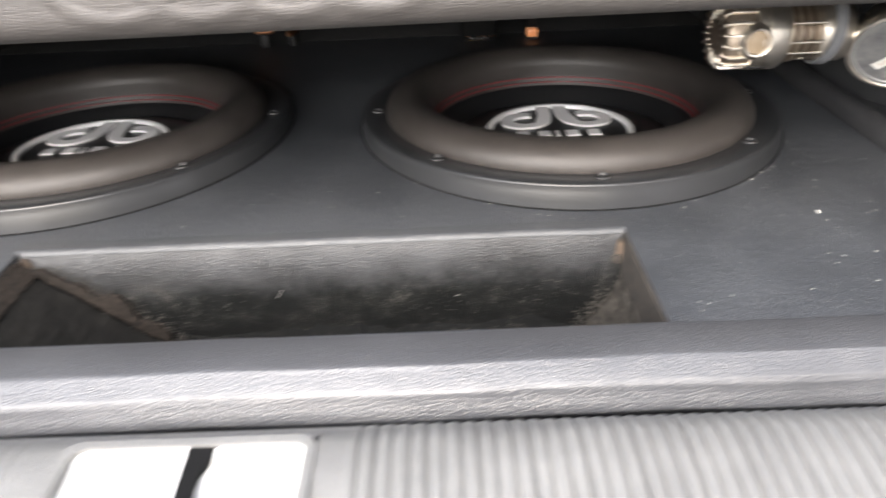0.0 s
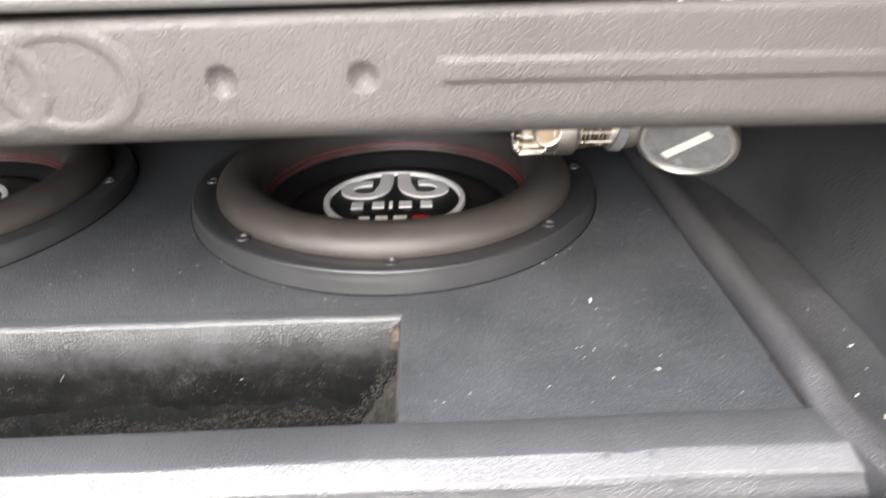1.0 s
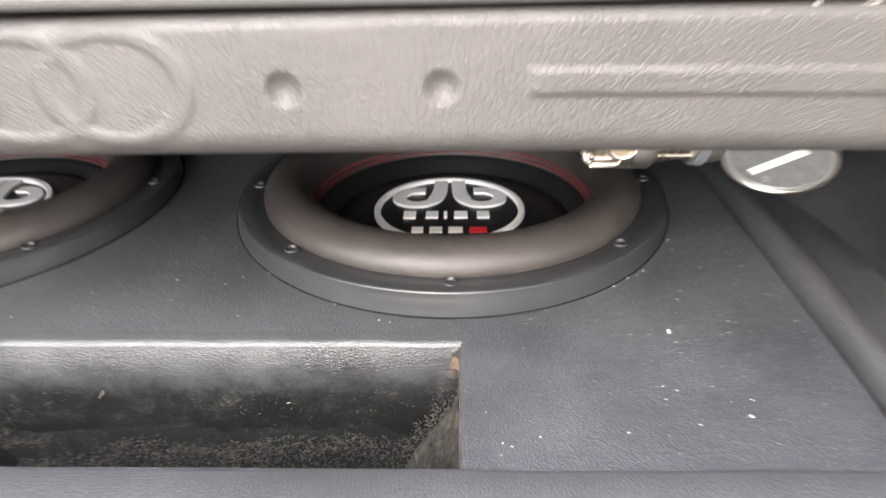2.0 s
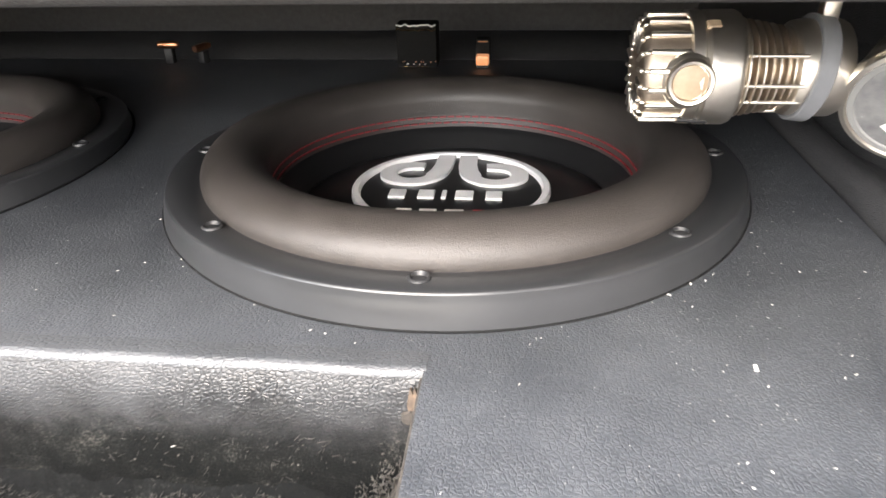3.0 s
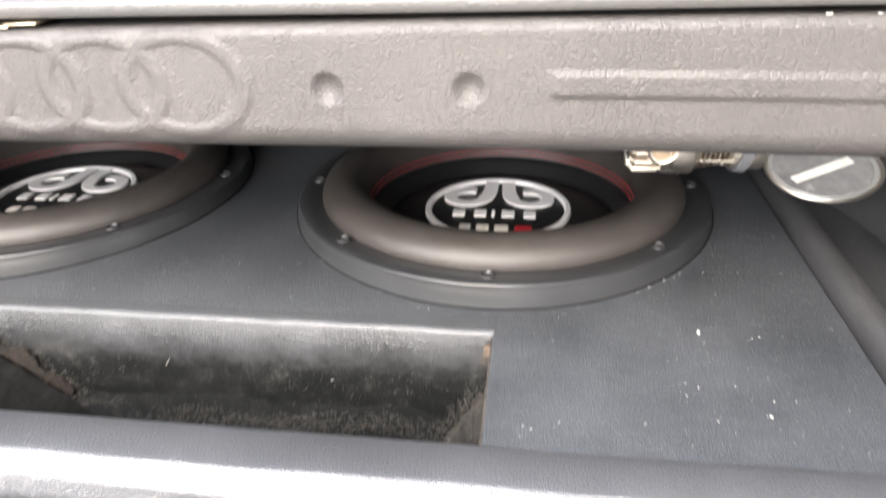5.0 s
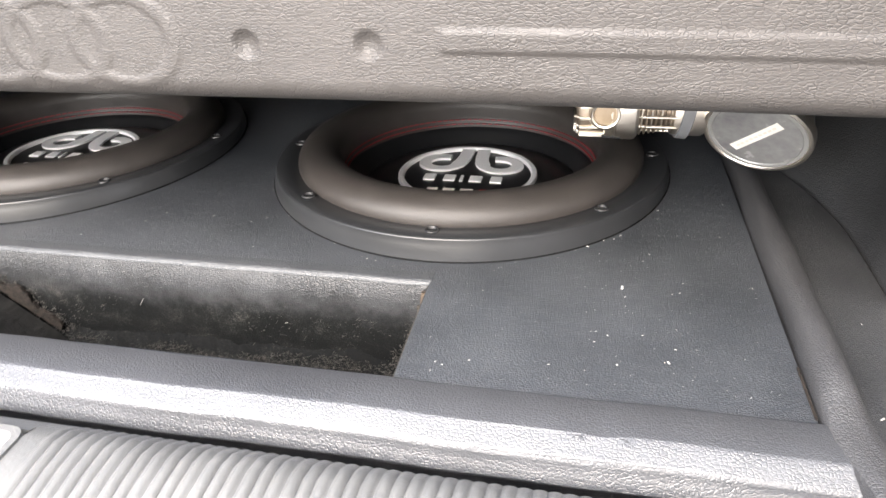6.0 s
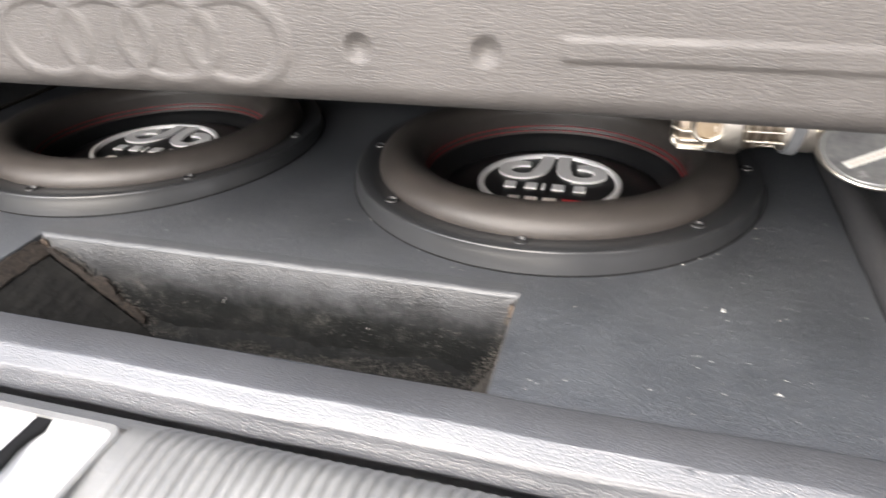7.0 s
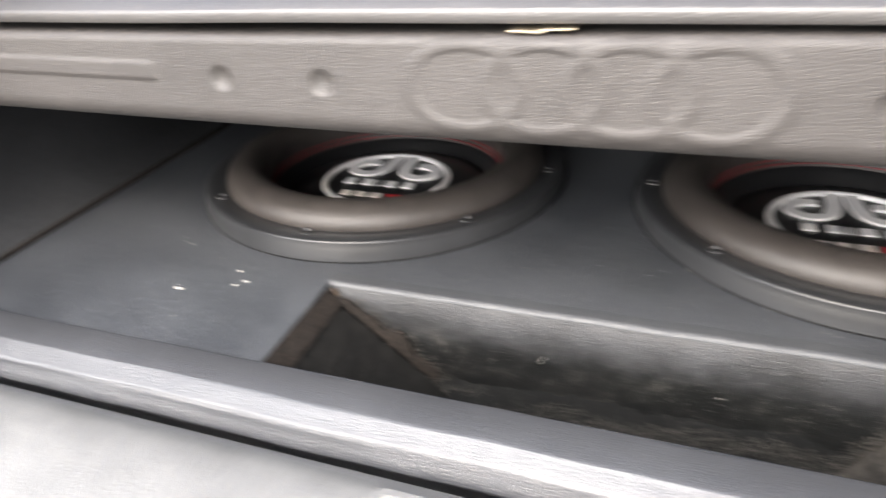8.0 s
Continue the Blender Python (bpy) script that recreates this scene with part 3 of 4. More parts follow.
def shelf_face():
    prof = [(0.372, SH_HIGH - 0.0002), (0.356, SH_HIGH)] + arc(FACE + 0.0045, SH_HIGH - 0.0045, 0.0045, 95, 180, 8)
    prof += [(FACE, SH_HIGH - 0.0045 - 0.0008 * k) for k in range(1, 47)]
    z_end = prof[-1][1]
    prof += arc(FACE + 0.0125, z_end, 0.0125, 186, 270, 9) + [(0.40, z_end - 0.0127), (0.62, z_end - 0.0130)]
    bm = bmesh.new()
    xs = []
    x = -0.62
    while x < 0.43:
        xs.append(x)
        x += 0.0009 if -0.345 < x < 0.115 else 0.006
    grid = []
    for x in xs:
        row = []
        for y, z in prof:
            d = pressed(x, z) if y < FACE + 0.004 else 0
            sag = 0.0007 * math.sin(9 * x + 0.6)
            rise = 0.012 * x * step(0.472, 0.484, z)
            row.append(bm.verts.new((x, y - d, z + sag + rise)))
        grid.append(row)
    for a, b in zip(grid, grid[1:]):
        for n in range(len(prof) - 1):
            bm.faces.new((a[n], b[n], b[n + 1], a[n + 1]))
    return bm


part("front_panel", shelf_face(), GREY_VINYL, shelf, "grey vinyl front with four pressed rings, dimples and beads")
part("shelf_board", block(-0.62, 0.43, 0.374, 0.99, 0.4338, 0.4795), CARPET, shelf)
hem_prof = [(0.60, 0.4902), (0.3505, 0.4902), (0.3480, 0.4908), (0.3471, 0.4922), (0.3469, 0.4955), (0.3473, 0.4966), (0.3482, 0.4974), (0.3520, 0.4996), (0.3562, 0.5018), (0.3578, 0.5024), (0.3610, 0.5027), (0.3660, 0.5026), (0.3680, 0.4995), (0.60, 0.4968)]
pad_prof = [(0.3640, 0.5020), (0.3656, 0.5031), (0.400, 0.5036), (0.45, 0.5040), (0.99, 0.5045), (0.99, 0.4972), (0.62, 0.4972), (0.3640, 0.4998)]


def slack(x, n):
    """Loose vinyl never lies quite straight."""
    return (0, 0.0007 * noise.noise((x * 9, 0.4, 7)), 0.010 * x + 0.0007 * noise.noise((x * 7, 2, 0)))


cover = thing("shelf_cover", "grey vinyl cover lying on the shelf in daylight", "cover")
part("hem", sweep(hem_prof, -0.62, 0.43, 140, slack), COVER_VINYL, cover, "grey vinyl hem folded over the front edge")
part("pad", sweep(pad_prof, -0.62, 0.43, 140, slack), COVER_VINYL, cover, "smooth grey vinyl top of the cover")

clip = thing("seam_clip", "small pale metal clip caught in the seam", "clip", at=(-0.122, 0.3478, 0.4856))
part("plate", moved(block(-0.0135, 0.0015, -0.0012, 0.010, 0.0, 0.0011, 0.0004), Matrix.Rotation(radians(2), 4, "Y")), DULL_BRASS, clip)
part("tongue", moved(block(-0.0005, 0.0145, -0.0008, 0.010, 0.0010, 0.0020, 0.0004), Matrix.Rotation(radians(-2), 4, "Y")), DULL_BRASS, clip, "bent metal tongue")

# ---------- side trims ----------
def side_trim(name, s, base, label):
    """Side lining: a rolled edge beside the enclosure, a flat, then a wall that leans out. s: +1 east, -1 west."""
    t = thing(name, label, "wall", kind="structure")
    rows = []
    for k in range(61):
        y = 0.264 + 0.736 * k / 60
        bulge = 0.055 * step(0.49, 0.74, y)
        near = step(0.335, 0.312, y)
        prof = [(0.0, -0.03), (0.0, 0.001)]
        prof += [(0.0098 - 0.0098 * math.cos(radians(a)), 0.002 + (0.0110 - 0.008 * near) * math.sin(radians(a))) for a in range(20, 161, 20)]
        prof += [(0.0206, 0.0030), (0.0245, 0.0018), (0.042 - bulge * 0.4, 0.0010), (0.0610 - bulge, 0.0010), (0.0630 - bulge, -0.0010), (0.0645 - bulge, -0.0065), (0.0662 - bulge, -0.0010), (0.0675 - bulge, 0.0030), (0.070 - bulge, 0.014), (0.073 - bulge, 0.05), (0.082 - bulge, 0.12), (0.086 - bulge * 0.9, 0.22), (0.086 - bulge * 0.8, 0.33)]
        row = []
        for n, (x, z) in enumerate(prof):
            w = 0.0014 * noise.noise((y * 14, n * 0.4, 11 * s))
            row.append((base + s * (max(x, 0.0) + 0.012 * step(0.31, 0.25, y) + w), y, TOP + z + w))
        rows.append(row)
    for part_name, material_used, low_n, high_n, words in (("piping", PIPING, 0, 10, "rolled grey vinyl edge"), ("lining", SIDE_VINYL, 10, len(rows[0]) - 1, "")):
        bm = bmesh.new()
        strips = [[bm.verts.new(v) for v in row[low_n:high_n + 1]] for row in rows]
        for a, b in zip(strips, strips[1:]):
            for n in range(len(a) - 1):
                bm.faces.new((a[n], b[n], b[n + 1], a[n + 1]))
        part(part_name, bm, material_used, t, words)
    return t


part("edge_strip", block(EAST - 0.0009, EAST + 0.0004, FRONT + 0.003, 0.352, TOP - 0.006, TOP + 0.0006), FRAYED, box, "bare wood showing at the box edge")
side_trim("wall_east", 1, EAST + 0.002, "dark grey vinyl boot side lining with a rolled edge")
west = thing("wall_west", "dark brown-grey boot side lining with a worn edge", "wall", kind="structure")
part("lining", along_y([(WEST - 0.006, TOP - 0.03), (WEST - 0.006, TOP + 0.001), (WEST - 0.03, TOP + 0.012), (WEST - 0.045, TOP + 0.03), (WEST - 0.055, TOP + 0.12), (WEST - 0.06, 0.66), (WEST - 0.08, 0.66), (WEST - 0.08, TOP - 0.03)], 0.215, 1.0), SIDE_VINYL, west)
part("edge_strip", along_y([(WEST - 0.006, TOP - 0.02), (WEST - 0.006, TOP + 0.0025), (WEST - 0.0005, TOP + 0.0025), (WEST - 0.0005, TOP - 0.02)], 0.318, 0.858), FRAYED, west, "worn brown strip along the lining")

# ---------- boot sill ----------
sill = thing("boot_sill", "ribbed light grey plastic boot sill", "sill", kind="structure")
LATCH = (-0.172, -0.076)
sp = [(0.2622, 0.242), (0.2615, 0.2850), (0.2588, 0.2926), (0.2533, 0.3008), (0.2451, 0.3070), (0.236, 0.3100), (0.222, 0.3095), (0.205, 0.3070), (0.185, 0.3020), (0.165, 0.2950), (0.145, 0.2840), (0.128, 0.268), (0.118, 0.240), (0.114, 0.18)]


def rib(x, n):
    y, z = sp[n]
    if not 2 < n < 12:
        return (0, 0, 0)
    fade = step(-0.066, -0.060, x) if x > -0.12 else 0.12 * step(-0.184, -0.19, x)
    return (0, 0, 0.0025 * fade * (abs(math.sin(math.pi * (x + 0.06) / 0.0064)) ** 0.62 - 0.6) * min(1, (n - 2) / 2))


def sill_span(a, b, steps):
    return sweep(sp, a, b, steps, rib, caps=False, closed=False)


part("trim", sill_span(LATCH[1], 0.42, 800), SILL, sill, "ribbed light grey plastic trim")
part("trim", sill_span(-0.64, LATCH[0], 760), SILL, sill, "ribbed light grey plastic trim")
strip = [p for p in sp[:6]]
strip[-1] = (0.2405, 0.3095)
part("trim", sweep(strip, LATCH[0], LATCH[1], 1, caps=False, closed=False), SILL, sill)
part("bumper", sweep([(0.2672, 0.236), (0.25, 0.2), (0.114, 0.179), (0.10, -0.1), (0.06, -0.35), (0.26, -0.35)], -0.64, 0.42, 1), CAR_PAINT, sill, "pale painted bumper skin")
# added black strip stands in for the shade deep in the gap
part("gap_shade", sweep([(0.2630, 0.240), (0.2640, 0.2600), (0.2680, 0.2655), (0.2730, 0.2655), (0.2760, 0.2600), (0.2770, 0.240)], -0.64, 0.42, 1), RUBBER_AND_SHADE, sill, "black strip standing in for shade in the gap behind the trim")
latch = thing("latch_plate", "bright white latch recess with a black strip", "latch")
lx0, lx1 = LATCH


def rounded(xa, xb, ya, yb, r):
    """An (x, y) rectangle with round corners."""
    return arc(xb - r, yb - r, r, 0, 90, 6) + arc(xa + r, yb - r, r, 90, 180, 6) + arc(xa + r, ya + r, r, 180, 270, 6) + arc(xb - r, ya + r, r, 270, 360, 6)


part("frame", plate([rounded(lx0, lx1, 0.15, 0.2405, 0.007), rounded(lx0 + 0.004, lx1 - 0.004, 0.155, 0.2372, 0.005)], 0.300, 0.3112), SILL, latch, "raised grey rim", False)
part("tray", sweep([(0.2375, 0.3095), (0.232, 0.3065), (0.20, 0.3030), (0.155, 0.2960), (0.155, 0.28), (0.2375, 0.28)], lx0 + 0.004, lx1 - 0.004, 1), WHITE_STEEL, latch, "white painted steel tray")
strap = [(-0.0040, 0.0030), (0.0068, 0.0030), (0.0050, -0.004), (0.0022, -0.010), (0.0014, -0.017), (0.0026, -0.026), (0.0030, -0.045), (-0.0052, -0.045), (-0.0050, -0.024), (-0.0046, -0.012)]
part("strip", moved(plate([strap], 0.0, 0.0035), Matrix.Translation((-0.1205, 0.2345, 0.3062)) @ Matrix.Rotation(radians(-4.5), 4, "X") @ Matrix.Rotation(radians(7), 4, "Z")), RUBBER_AND_SHADE, latch, "black rubber strip", False)

# ---------- chrome lamp under the shelf ----------
lamp = thing("spot_lamp", "chrome finned spot lamp hanging under the shelf", "lamp")
AXIS = Matrix.Translation((0.0, 0.524, 0.3785)) @ Matrix.Rotation(radians(90), 4, "Y")


def on_axis(profile, seg=40):
    """(x along the lamp, radius) profile."""
    return moved(lathe([(r, x) for x, r in profile], seg), AXIS)


part("head", on_axis([(0.1622, 0.0), (0.1622, 0.0176), (0.1634, 0.0206), (0.1656, 0.0220), (0.168, 0.0223), (0.1815, 0.0223), (0.1815, 0.0)], 48), WORN_CHROME, lamp, "worn warm chrome lamp head")
part("head_ring", on_axis([(0.1815, 0.0), (0.1815, 0.0234), (0.1822, 0.0243), (0.1868, 0.0245), (0.1876, 0.0238), (0.1886, 0.0238), (0.1894, 0.0246), (0.2012, 0.0246), (0.2030, 0.0238), (0.2042, 0.0218), (0.2042, 0.0)], 56), CHROME, lamp, "bright chrome ring with a groove")
flute_mesh = mesh_of("flute", merged(block(-0.0024, 0.0012, -0.0011, 0.0011, 0.1650, 0.1816, 0.0006, 2), block(-0.0120, -0.0022, -0.0009, 0.0009, 0.1611, 0.1636, 0.0005, 1), block(-0.0046, -0.0008, -0.0008, 0.0008, 0.1628, 0.1660, 0.0005, 1)), CHROME)
for k in range(18):
    flute = new("flute", flute_mesh)
    flute.parent = lamp
    flute.matrix_basis = AXIS @ Matrix.Rotation(2 * math.pi * k / 18, 4, "Z") @ Matrix.Translation((0.0226, 0, 0))
BOLT_AT = Matrix.Translation((0.1818, 0.5003, 0.3782)) @ Matrix.Rotation(radians(91), 4, "X")
part("boss", moved(lathe([(0.0128, -0.010), (0.0124, -0.0040), (0.0114, -0.0016), (0.0098, -0.0004)], 40), BOLT_AT), CHROME, lamp, "cast boss round the bolt")
bolt = part("bolt", moved(lathe([(0.0102, -0.0010), (0.0099, 0.0008), (0.0091, 0.0016), (0.0080, 0.0013), (0.0075, 0.0002), (0.0075, -0.0010), (0.0, -0.0010)], 40), BOLT_AT), CHROME, lamp, "round chrome bolt head")
part("disc", moved(lathe([(0.0074, -0.0009), (0.0072, 0.0001), (0.0060, 0.0006), (0.0, 0.0009)], 32), BOLT_AT), HORN, bolt, "pale horn coloured disc in the bolt")
part("window", moved(block(-0.0022, 0.0022, -0.0030, 0.0030, -0.002, 0.0004, 0.0005, 1), AXIS @ Matrix.Rotation(radians(-60), 4, "Z") @ Matrix.Translation((0.0, -0.0246, 0.1905)) @ Matrix.Rotation(radians(90), 4, "X")), HORN, lamp, "small horn coloured window")
part("notch", moved(block(-0.0010, 0.0010, -0.0012, 0.0012, -0.0065, 0.0065, 0.0004, 1), AXIS @ Matrix.Rotation(radians(52), 4, "Z") @ Matrix.Translation((0.0, -0.0242, 0.1870)) @ Matrix.Rotation(radians(10), 4, "Y")), RUBBER, lamp, "dark notch in the ring")
for k in range(7):
    xf, rf = 0.2050 + 0.0032 * k, 0.0213 - 0.0006 * k
    part("fin", on_axis([(xf, 0.010), (xf, rf - 0.0009), (xf + 0.0005, rf), (xf + 0.0010, rf), (xf + 0.0015, rf - 0.0009), (xf + 0.0015, 0.010)]), WORN_CHROME if k % 2 else CHROME, lamp)
for angle in (-118, -82, -58, 4, 100):
    turn = Matrix.Rotation(radians(angle), 4, "Z") @ Matrix.Translation((0.0197, 0, 0))
    part("rod", moved(lathe([(0.0, 0.2030), (0.0009, 0.2032), (0.0009, 0.2290), (0.0, 0.2292)], 10), AXIS @ turn), CHROME, lamp, "thin bright rod through the fins")
part("core", on_axis([(0.2042, 0.0150), (0.2300, 0.0142)], 24), WORN_CHROME, lamp)
part("stub", on_axis([(0.2252, 0.0), (0.2252, 0.0180), (0.2268, 0.0200), (0.2300, 0.0206), (0.2455, 0.0206), (0.2475, 0.0196), (0.2482, 0.0170), (0.2482, 0.0)], 40), CHROME, lamp, "short chrome stub behind the fins")
band = lathe([(0.0203, -0.0036), (0.0222, -0.0038), (0.0228, -0.0032), (0.0228, 0.0032), (0.0222, 0.0038), (0.0203, 0.0036)], 48)
part("band", moved(band, AXIS @ Matrix.Translation((0.0, 0.0, 0.2352)) @ Matrix.Rotation(radians(7), 4, "Y")), BAND, lamp, "smooth grey band round the stub")
part("tube", on_axis([(0.2480, 0.0110), (0.2580, 0.0110)], 24), RUBBER, lamp, "dark tube joining stub and can")
FACE_AT = look((0.2765, 0.495, 0.3697), (0.2765 - 0.35, 0.495 - 0.77, 0.3697 - 0.50)) @ Matrix.Rotation(radians(180), 4, "Y")
can = moved(lathe([(0.0, -0.030), (0.018, -0.030), (0.027, -0.024), (0.0320, -0.008), (0.0336, -0.006), (0.0341, -0.001), (0.0336, 0.0012), (0.0316, 0.0016), (0.0308, 0.0002)], 56), FACE_AT)
part("can", can, CHROME, lamp, "chrome lamp can")
part("bezel", moved(lathe([(0.0310, 0.0002), (0.0305, 0.0009), (0.0282, 0.0011), (0.0276, 0.0003)], 48), FACE_AT), BEZEL, lamp, "pale clear bezel")
glass = part("lens", moved(lathe([(0.0284, -0.0002), (0.0278, 0.0003), (0.026, 0.0007), (0.0, 0.0012)], 48), FACE_AT), LENS, lamp, "smoky clear lens")
lab = block(-0.0200, 0.0200, -0.0031, 0.0031, 0.0012, 0.0016)
part("label_strip", moved(lab, FACE_AT @ Matrix.Rotation(radians(46), 4, "Z")), PAPER, glass, "white paper strip on the lens", False)
for k in range(9):
    part("print_mark", moved(block(-0.0165 + 0.0038 * k, -0.0140 + 0.0038 * k, -0.0008, 0.0008, 0.0016, 0.0018), FACE_AT @ Matrix.Rotation(radians(46), 4, "Z")), PRINT, glass, "faded reddish print", False)
part("bracket", block(0.236, 0.243, 0.521, 0.528, 0.396, 0.4345, 0.001), CHROME, lamp)

# ---------- far end, deep under the shelf ----------
term = thing("terminal_block", "small dark terminal block with gold contacts", "terminal block")
part("housing", block(0.0, 0.037, 0.828, 0.850, TOP + 0.0005, 0.339, 0.002), RUBBER_AND_SHADE, term)


def wavy(z, height, seed):
    """A thin plated strip that wanders up and down along x."""
    prof = [(0.8262, z), (0.8258, z + height / 2), (0.8262, z + height), (0.8284, z + height), (0.8284, z)]
    return sweep(prof, 0.0006, 0.0364, 60, lambda x, n: (0, 0, 0.0015 * noise.noise((x * 170, seed, 0)) + 0.0004 * math.sin(900 * x)))


part("contact", wavy(0.3376, 0.0011, 2.0), SILVER, term, "thin silver contact strip")
part("contact", wavy(0.3338, 0.0009, 5.0), GOLD, term, "thin gold contact strip")
pin_rng = random.Random(12)
for k in range(22):
    px, pz = 0.0045 + 0.031 * pin_rng.random(), TOP + 0.0012 + 0.0021 * (k % 3) + 0.0006 * pin_rng.random()
    part("pin", block(px, px + 0.0011, 0.8262, 0.8285, pz, pz + 0.0008, 0.0002, 1), (GOLD, SILVER, COPPER)[k % 3], term)
pilot = thing("pilot_lamp", "small glowing amber pilot lamp", "lamp")
part("lens", block(0.0722, 0.0838, 0.827, 0.838, TOP + 0.0026, 0.3112, 0.0012), AMBER, pilot, "glowing amber lens")
part("base", block(0.0726, 0.0834, 0.8285, 0.838, TOP + 0.0003, TOP + 0.0026), RUBBER, pilot)
part("housing", block(0.0718, 0.0842, 0.8384, 0.850, TOP + 0.0004, 0.3240, 0.0012), RUBBER_AND_SHADE, pilot, "dark rubber back of the pilot lamp")
part("contact", block(0.0732, 0.0826, 0.8372, 0.8390, 0.3212, 0.3224, 0.0003, 1), COPPER, pilot, "thin copper strip over the lens")
lug = thing("cable_lug", "small bare copper cable lug on the dark ledge", "cable lug", at=(-0.226, 0.845, TOP), group="cable lugs")
part("barrel", moved(lathe([(0.0, -0.010), (0.0030, -0.010), (0.0034, -0.008), (0.0034, 0.006), (0.0024, 0.010), (0.0, 0.010)], 16), Matrix.Translation((0, 0, 0.0175)) @ Matrix.Rotation(radians(90), 4, "Y")), COPPER, lug)
part("sleeve", block(-0.004, 0.004, -0.004, 0.004, 0.0, 0.0142, 0.001), RUBBER, lug, "black rubber sleeve")
copy_thing(lug, pose(-0.194, 0.848, TOP - 0.003, 0, 0, 70))
ledge = tagged(new("trim", mesh_of("trim", block(-0.62, 0.42, 0.861, 0.999, 0.02, TOP, 0.004), CARPET)), "dark carpeted ledge behind the enclosure", "trim", kind="structure")

# ---------- dust and chips ----------
bm = bmesh.new()
rng = random.Random(4)


def chip(x, y, z, size):
    m = Matrix.Translation((x, y, z + size * 0.12)) @ Matrix.Rotation(rng.random() * 6.28, 4, "Z") @ Matrix.Diagonal((size, size * (rng.uniform(0.4, 0.55) if size > 0.0026 else rng.uniform(0.2, 0.45)), min(0.0005, size * 0.2), 1))
    bmesh.ops.create_cube(bm, size=1, matrix=m)


for x, y, size in ((0.198, 0.4125, 0.0032), (0.1790, 0.4650, 0.0025), (0.1812, 0.4712, 0.0024), (0.1765, 0.4590, 0.0016), (0.187, 0.4690, 0.0024), (0.190, 0.475, 0.0022), (0.1985, 0.477, 0.0020), (0.194, 0.4715, 0.0012), (0.220, 0.346, 0.0019), (-0.0480, 0.4800, 0.0020), (-0.0450, 0.4745, 0.0016), (-0.0525, 0.4860, 0.0014), (-0.0400, 0.4700, 0.0013), (-0.0700, 0.4620, 0.0012), (-0.0610, 0.4700, 0.0011), (-0.382, 0.367, 0.0055), (-0.340, 0.387, 0.0035), (-0.345, 0.381, 0.0028), (-0.352, 0.398, 0.003), (-0.414, 0.424, 0.0025)):
    chip(x, y, TOP, size)
for x, y, size in ((0.331, 0.357, 0.0024), (0.312, 0.318, 0.0022), (0.318, 0.303, 0.0030), (0.325, 0.392, 0.0012), (0.336, 0.372, 0.0010), (0.329, 0.338, 0.0011)):
    chip(x, y, TOP + 0.0022, size)
for x, y, z, size in ((0.202, 0.3495, 0.4896, 0.0022), (0.222, 0.3490, 0.4898, 0.0026), (0.219, 0.3492, 0.4898, 0.0014)):
    chip(x, y, z, size)
for x, z, turn, size in ((-0.128, 0.268, 55, 0.007), (-0.02, 0.262, 20, 0.002)):
    bmesh.ops.create_cube(bm, size=1, matrix=Matrix.Translation((x, SLOT[3] - 0.0054, z)) @ Matrix.Rotation(radians(-turn), 4, "Y") @ Matrix.Diagonal((size, 0.0003, 0.00018, 1)))
made = 0
while made < 430:
    x, y = rng.uniform(-0.53, 0.278), rng.uniform(0.318, 0.56)
    if any(math.hypot(x - cx, y - cy) < 0.166 for cx, cy in SUBS) or (SLOT[0] - 0.01 < x < SLOT[1] + 0.012 and y < SLOT[3] + 0.012):
        continue
    if x < 0.1 and rng.random() < 0.62:
        continue
    chip(x, y, TOP, rng.choice((0.0003, 0.0004, 0.0004, 0.0005, 0.0005, 0.0007, 0.0011)))
    made += 1
tagged(new("dust", mesh_of("dust", bm, FLECK, False)), "pale wood chips and dust strewn on black vinyl", "dust", kind="stuff")
# crumbs and fluff lying in the port
bm = bmesh.new()


def crumb_cube(target, m):
    """One small box; bmesh.ops would slow down as the crumbs add up."""
    vs = [target.verts.new(m @ Vector((sx, sy, sz))) for sx in (-0.5, 0.5) for sy in (-0.5, 0.5) for sz in (-0.5, 0.5)]
    for a, b, c, d in ((0, 1, 3, 2), (4, 6, 7, 5), (0, 4, 5, 1), (2, 3, 7, 6), (0, 2, 6, 4), (1, 5, 7, 3)):
        target.faces.new((vs[a], vs[b], vs[c], vs[d]))


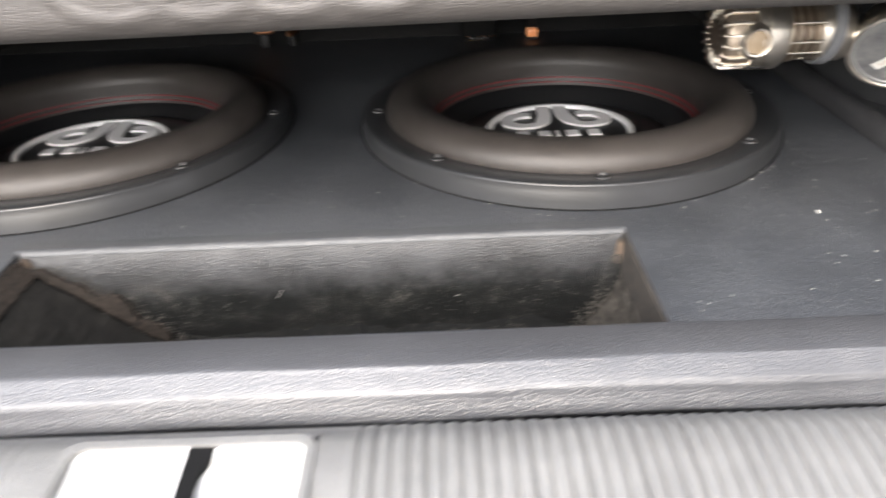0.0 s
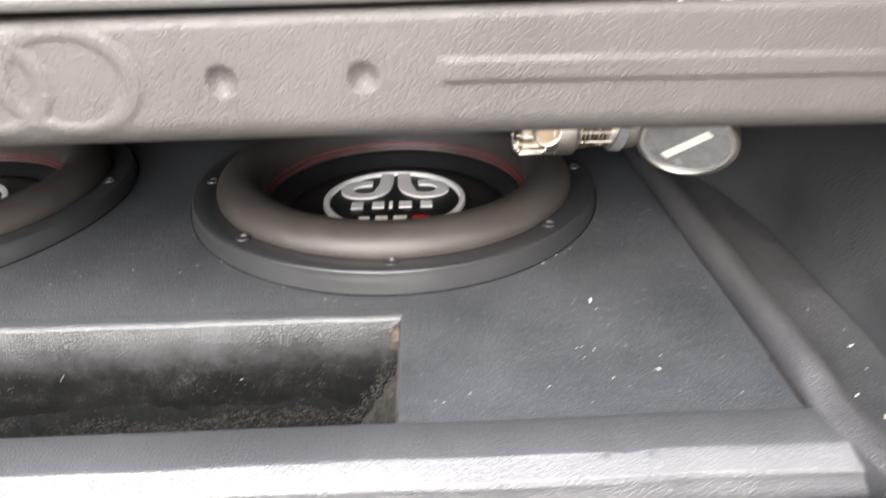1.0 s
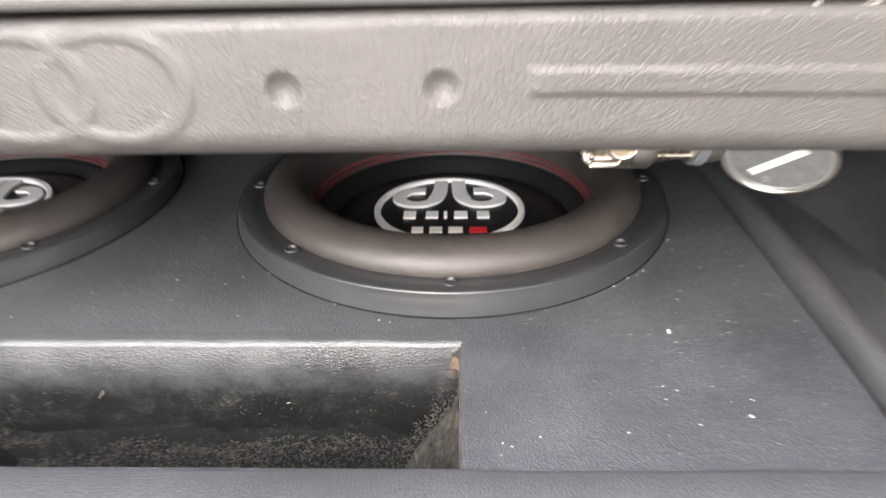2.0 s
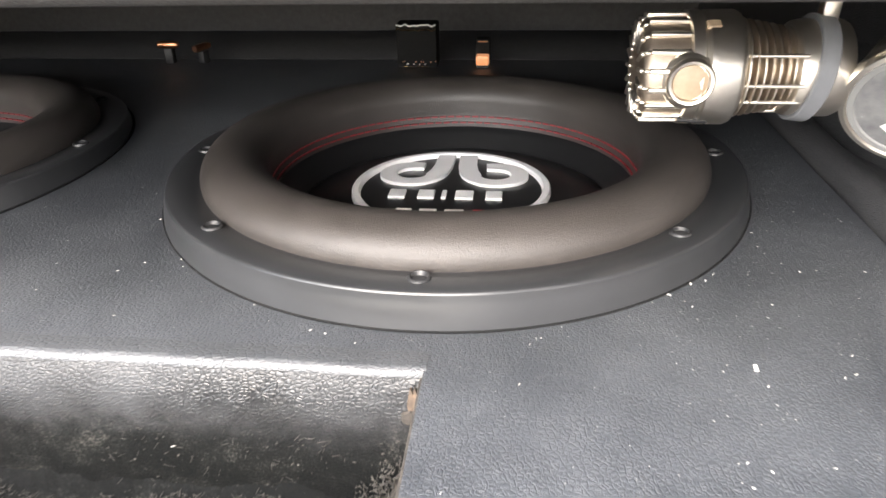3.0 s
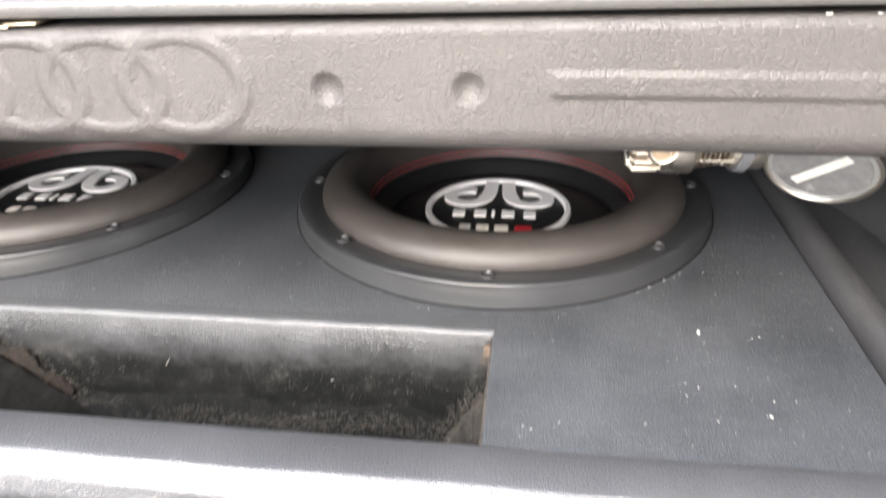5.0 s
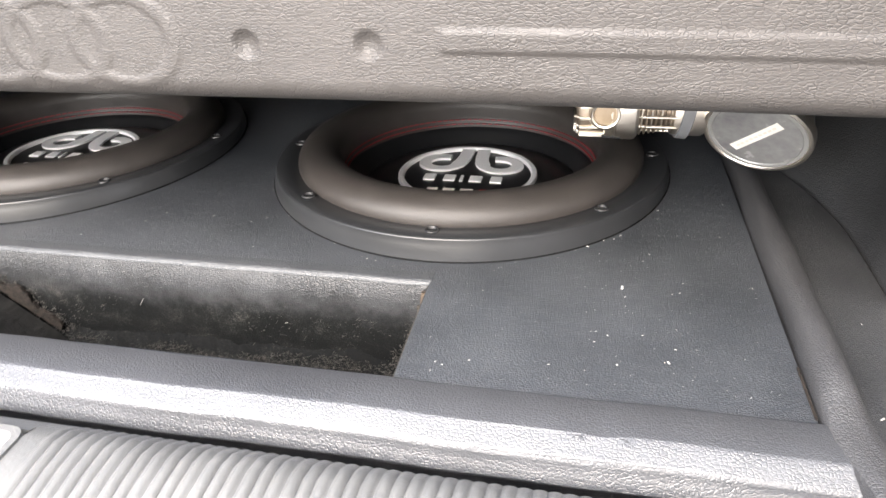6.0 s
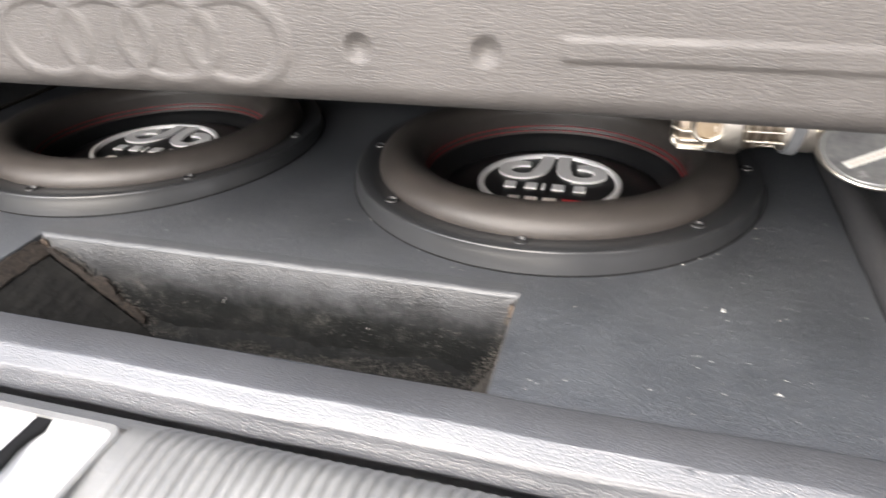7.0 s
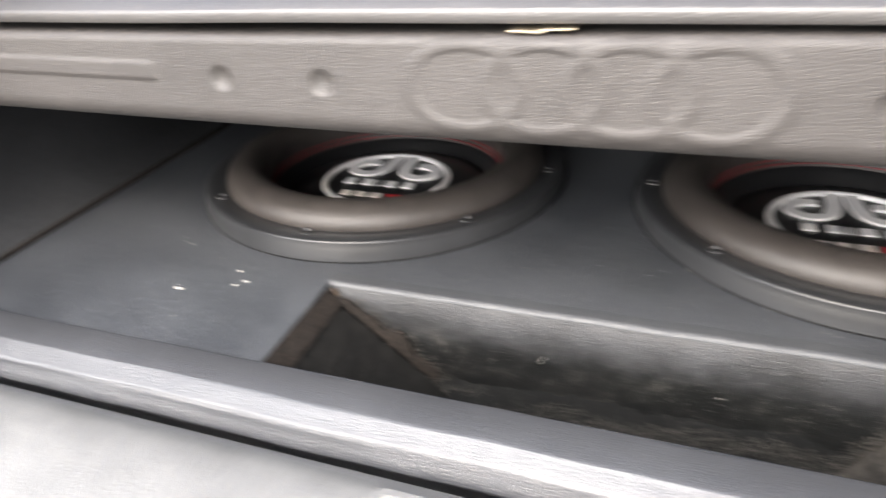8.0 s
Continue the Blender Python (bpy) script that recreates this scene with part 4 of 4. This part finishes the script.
fall = [(SLOT[3] - 0.0042, 0.270)] + low[2:7]
made = 0
while made < 5600:
    x, k, f = rng.uniform(SLOT[0] + 0.05, SLOT[1] - 0.002), rng.choice((0, 1, 1, 1, 1, 2, 2, 2, 3, 3)), rng.random()
    if noise.noise((x * 15, (k + f) * 0.7, 5)) + 0.45 * rng.random() + 0.16 * math.exp(-((x - 0.025) / 0.03) ** 2) < 0.22 + (0.25 if k == 0 else 0):
        continue
    (ya, za), (yb, zb) = fall[k], fall[k + 1]
    za, zb = za + (lint(x, k + 1)[2] if k else 0), zb + lint(x, k + 2)[2]
    size = rng.choice((0.0002, 0.0003, 0.0003, 0.0004, 0.0005, 0.0006, 0.0009))
    slim = rng.random() < 0.4
    m = Matrix.Translation((x, ya + (yb - ya) * f - 0.0007, za + (zb - za) * f + 0.0012)) @ Matrix.Rotation(rng.random() * 6.28, 4, "Z") @ Matrix.Rotation(rng.uniform(-0.9, 0.9), 4, "X")
    shape = Matrix.Diagonal((size * 6.0, 0.00018, 0.00018, 1)) if slim else Matrix.Diagonal((size, size * rng.uniform(0.4, 0.9), size * 0.45, 1))
    crumb_cube(bm, m @ shape)
    made += 1
# splinters along the frayed corner and over the foot of the sloping wood
for k in range(1500):
    if k < 950:
        f = rng.random()
        x, z, y = SLOT[0] + 0.004 + 0.076 * f + rng.gauss(0.004, 0.005), TOP - 0.004 - 0.064 * f + rng.gauss(0.003, 0.005), SLOT[3] - 0.0050
    else:
        f = rng.random()
        x, z, y = SLOT[1] - 0.003 - 0.036 * f + rng.gauss(0, 0.004), 0.266 - 0.048 * f + rng.gauss(0, 0.004), SLOT[3] - 0.0048 - 0.004 * rng.random()
    if z > TOP - 0.006 or x > SLOT[1] - 0.002:
        continue
    size = rng.choice((0.0003, 0.0004, 0.0005, 0.0007, 0.0010))
    crumb_cube(bm, Matrix.Translation((x, y, z)) @ Matrix.Rotation(rng.random() * 6.28, 4, "Y") @ Matrix.Rotation(rng.uniform(-0.5, 0.5), 4, "Z") @ Matrix.Diagonal((size * rng.uniform(0.8, 2.6), size * 0.6, size * 0.5, 1)))
tagged(new("debris", mesh_of("debris", bm, CRUMB, False)), "grey-brown fluff and crumbs in the dark port", "debris", kind="stuff")
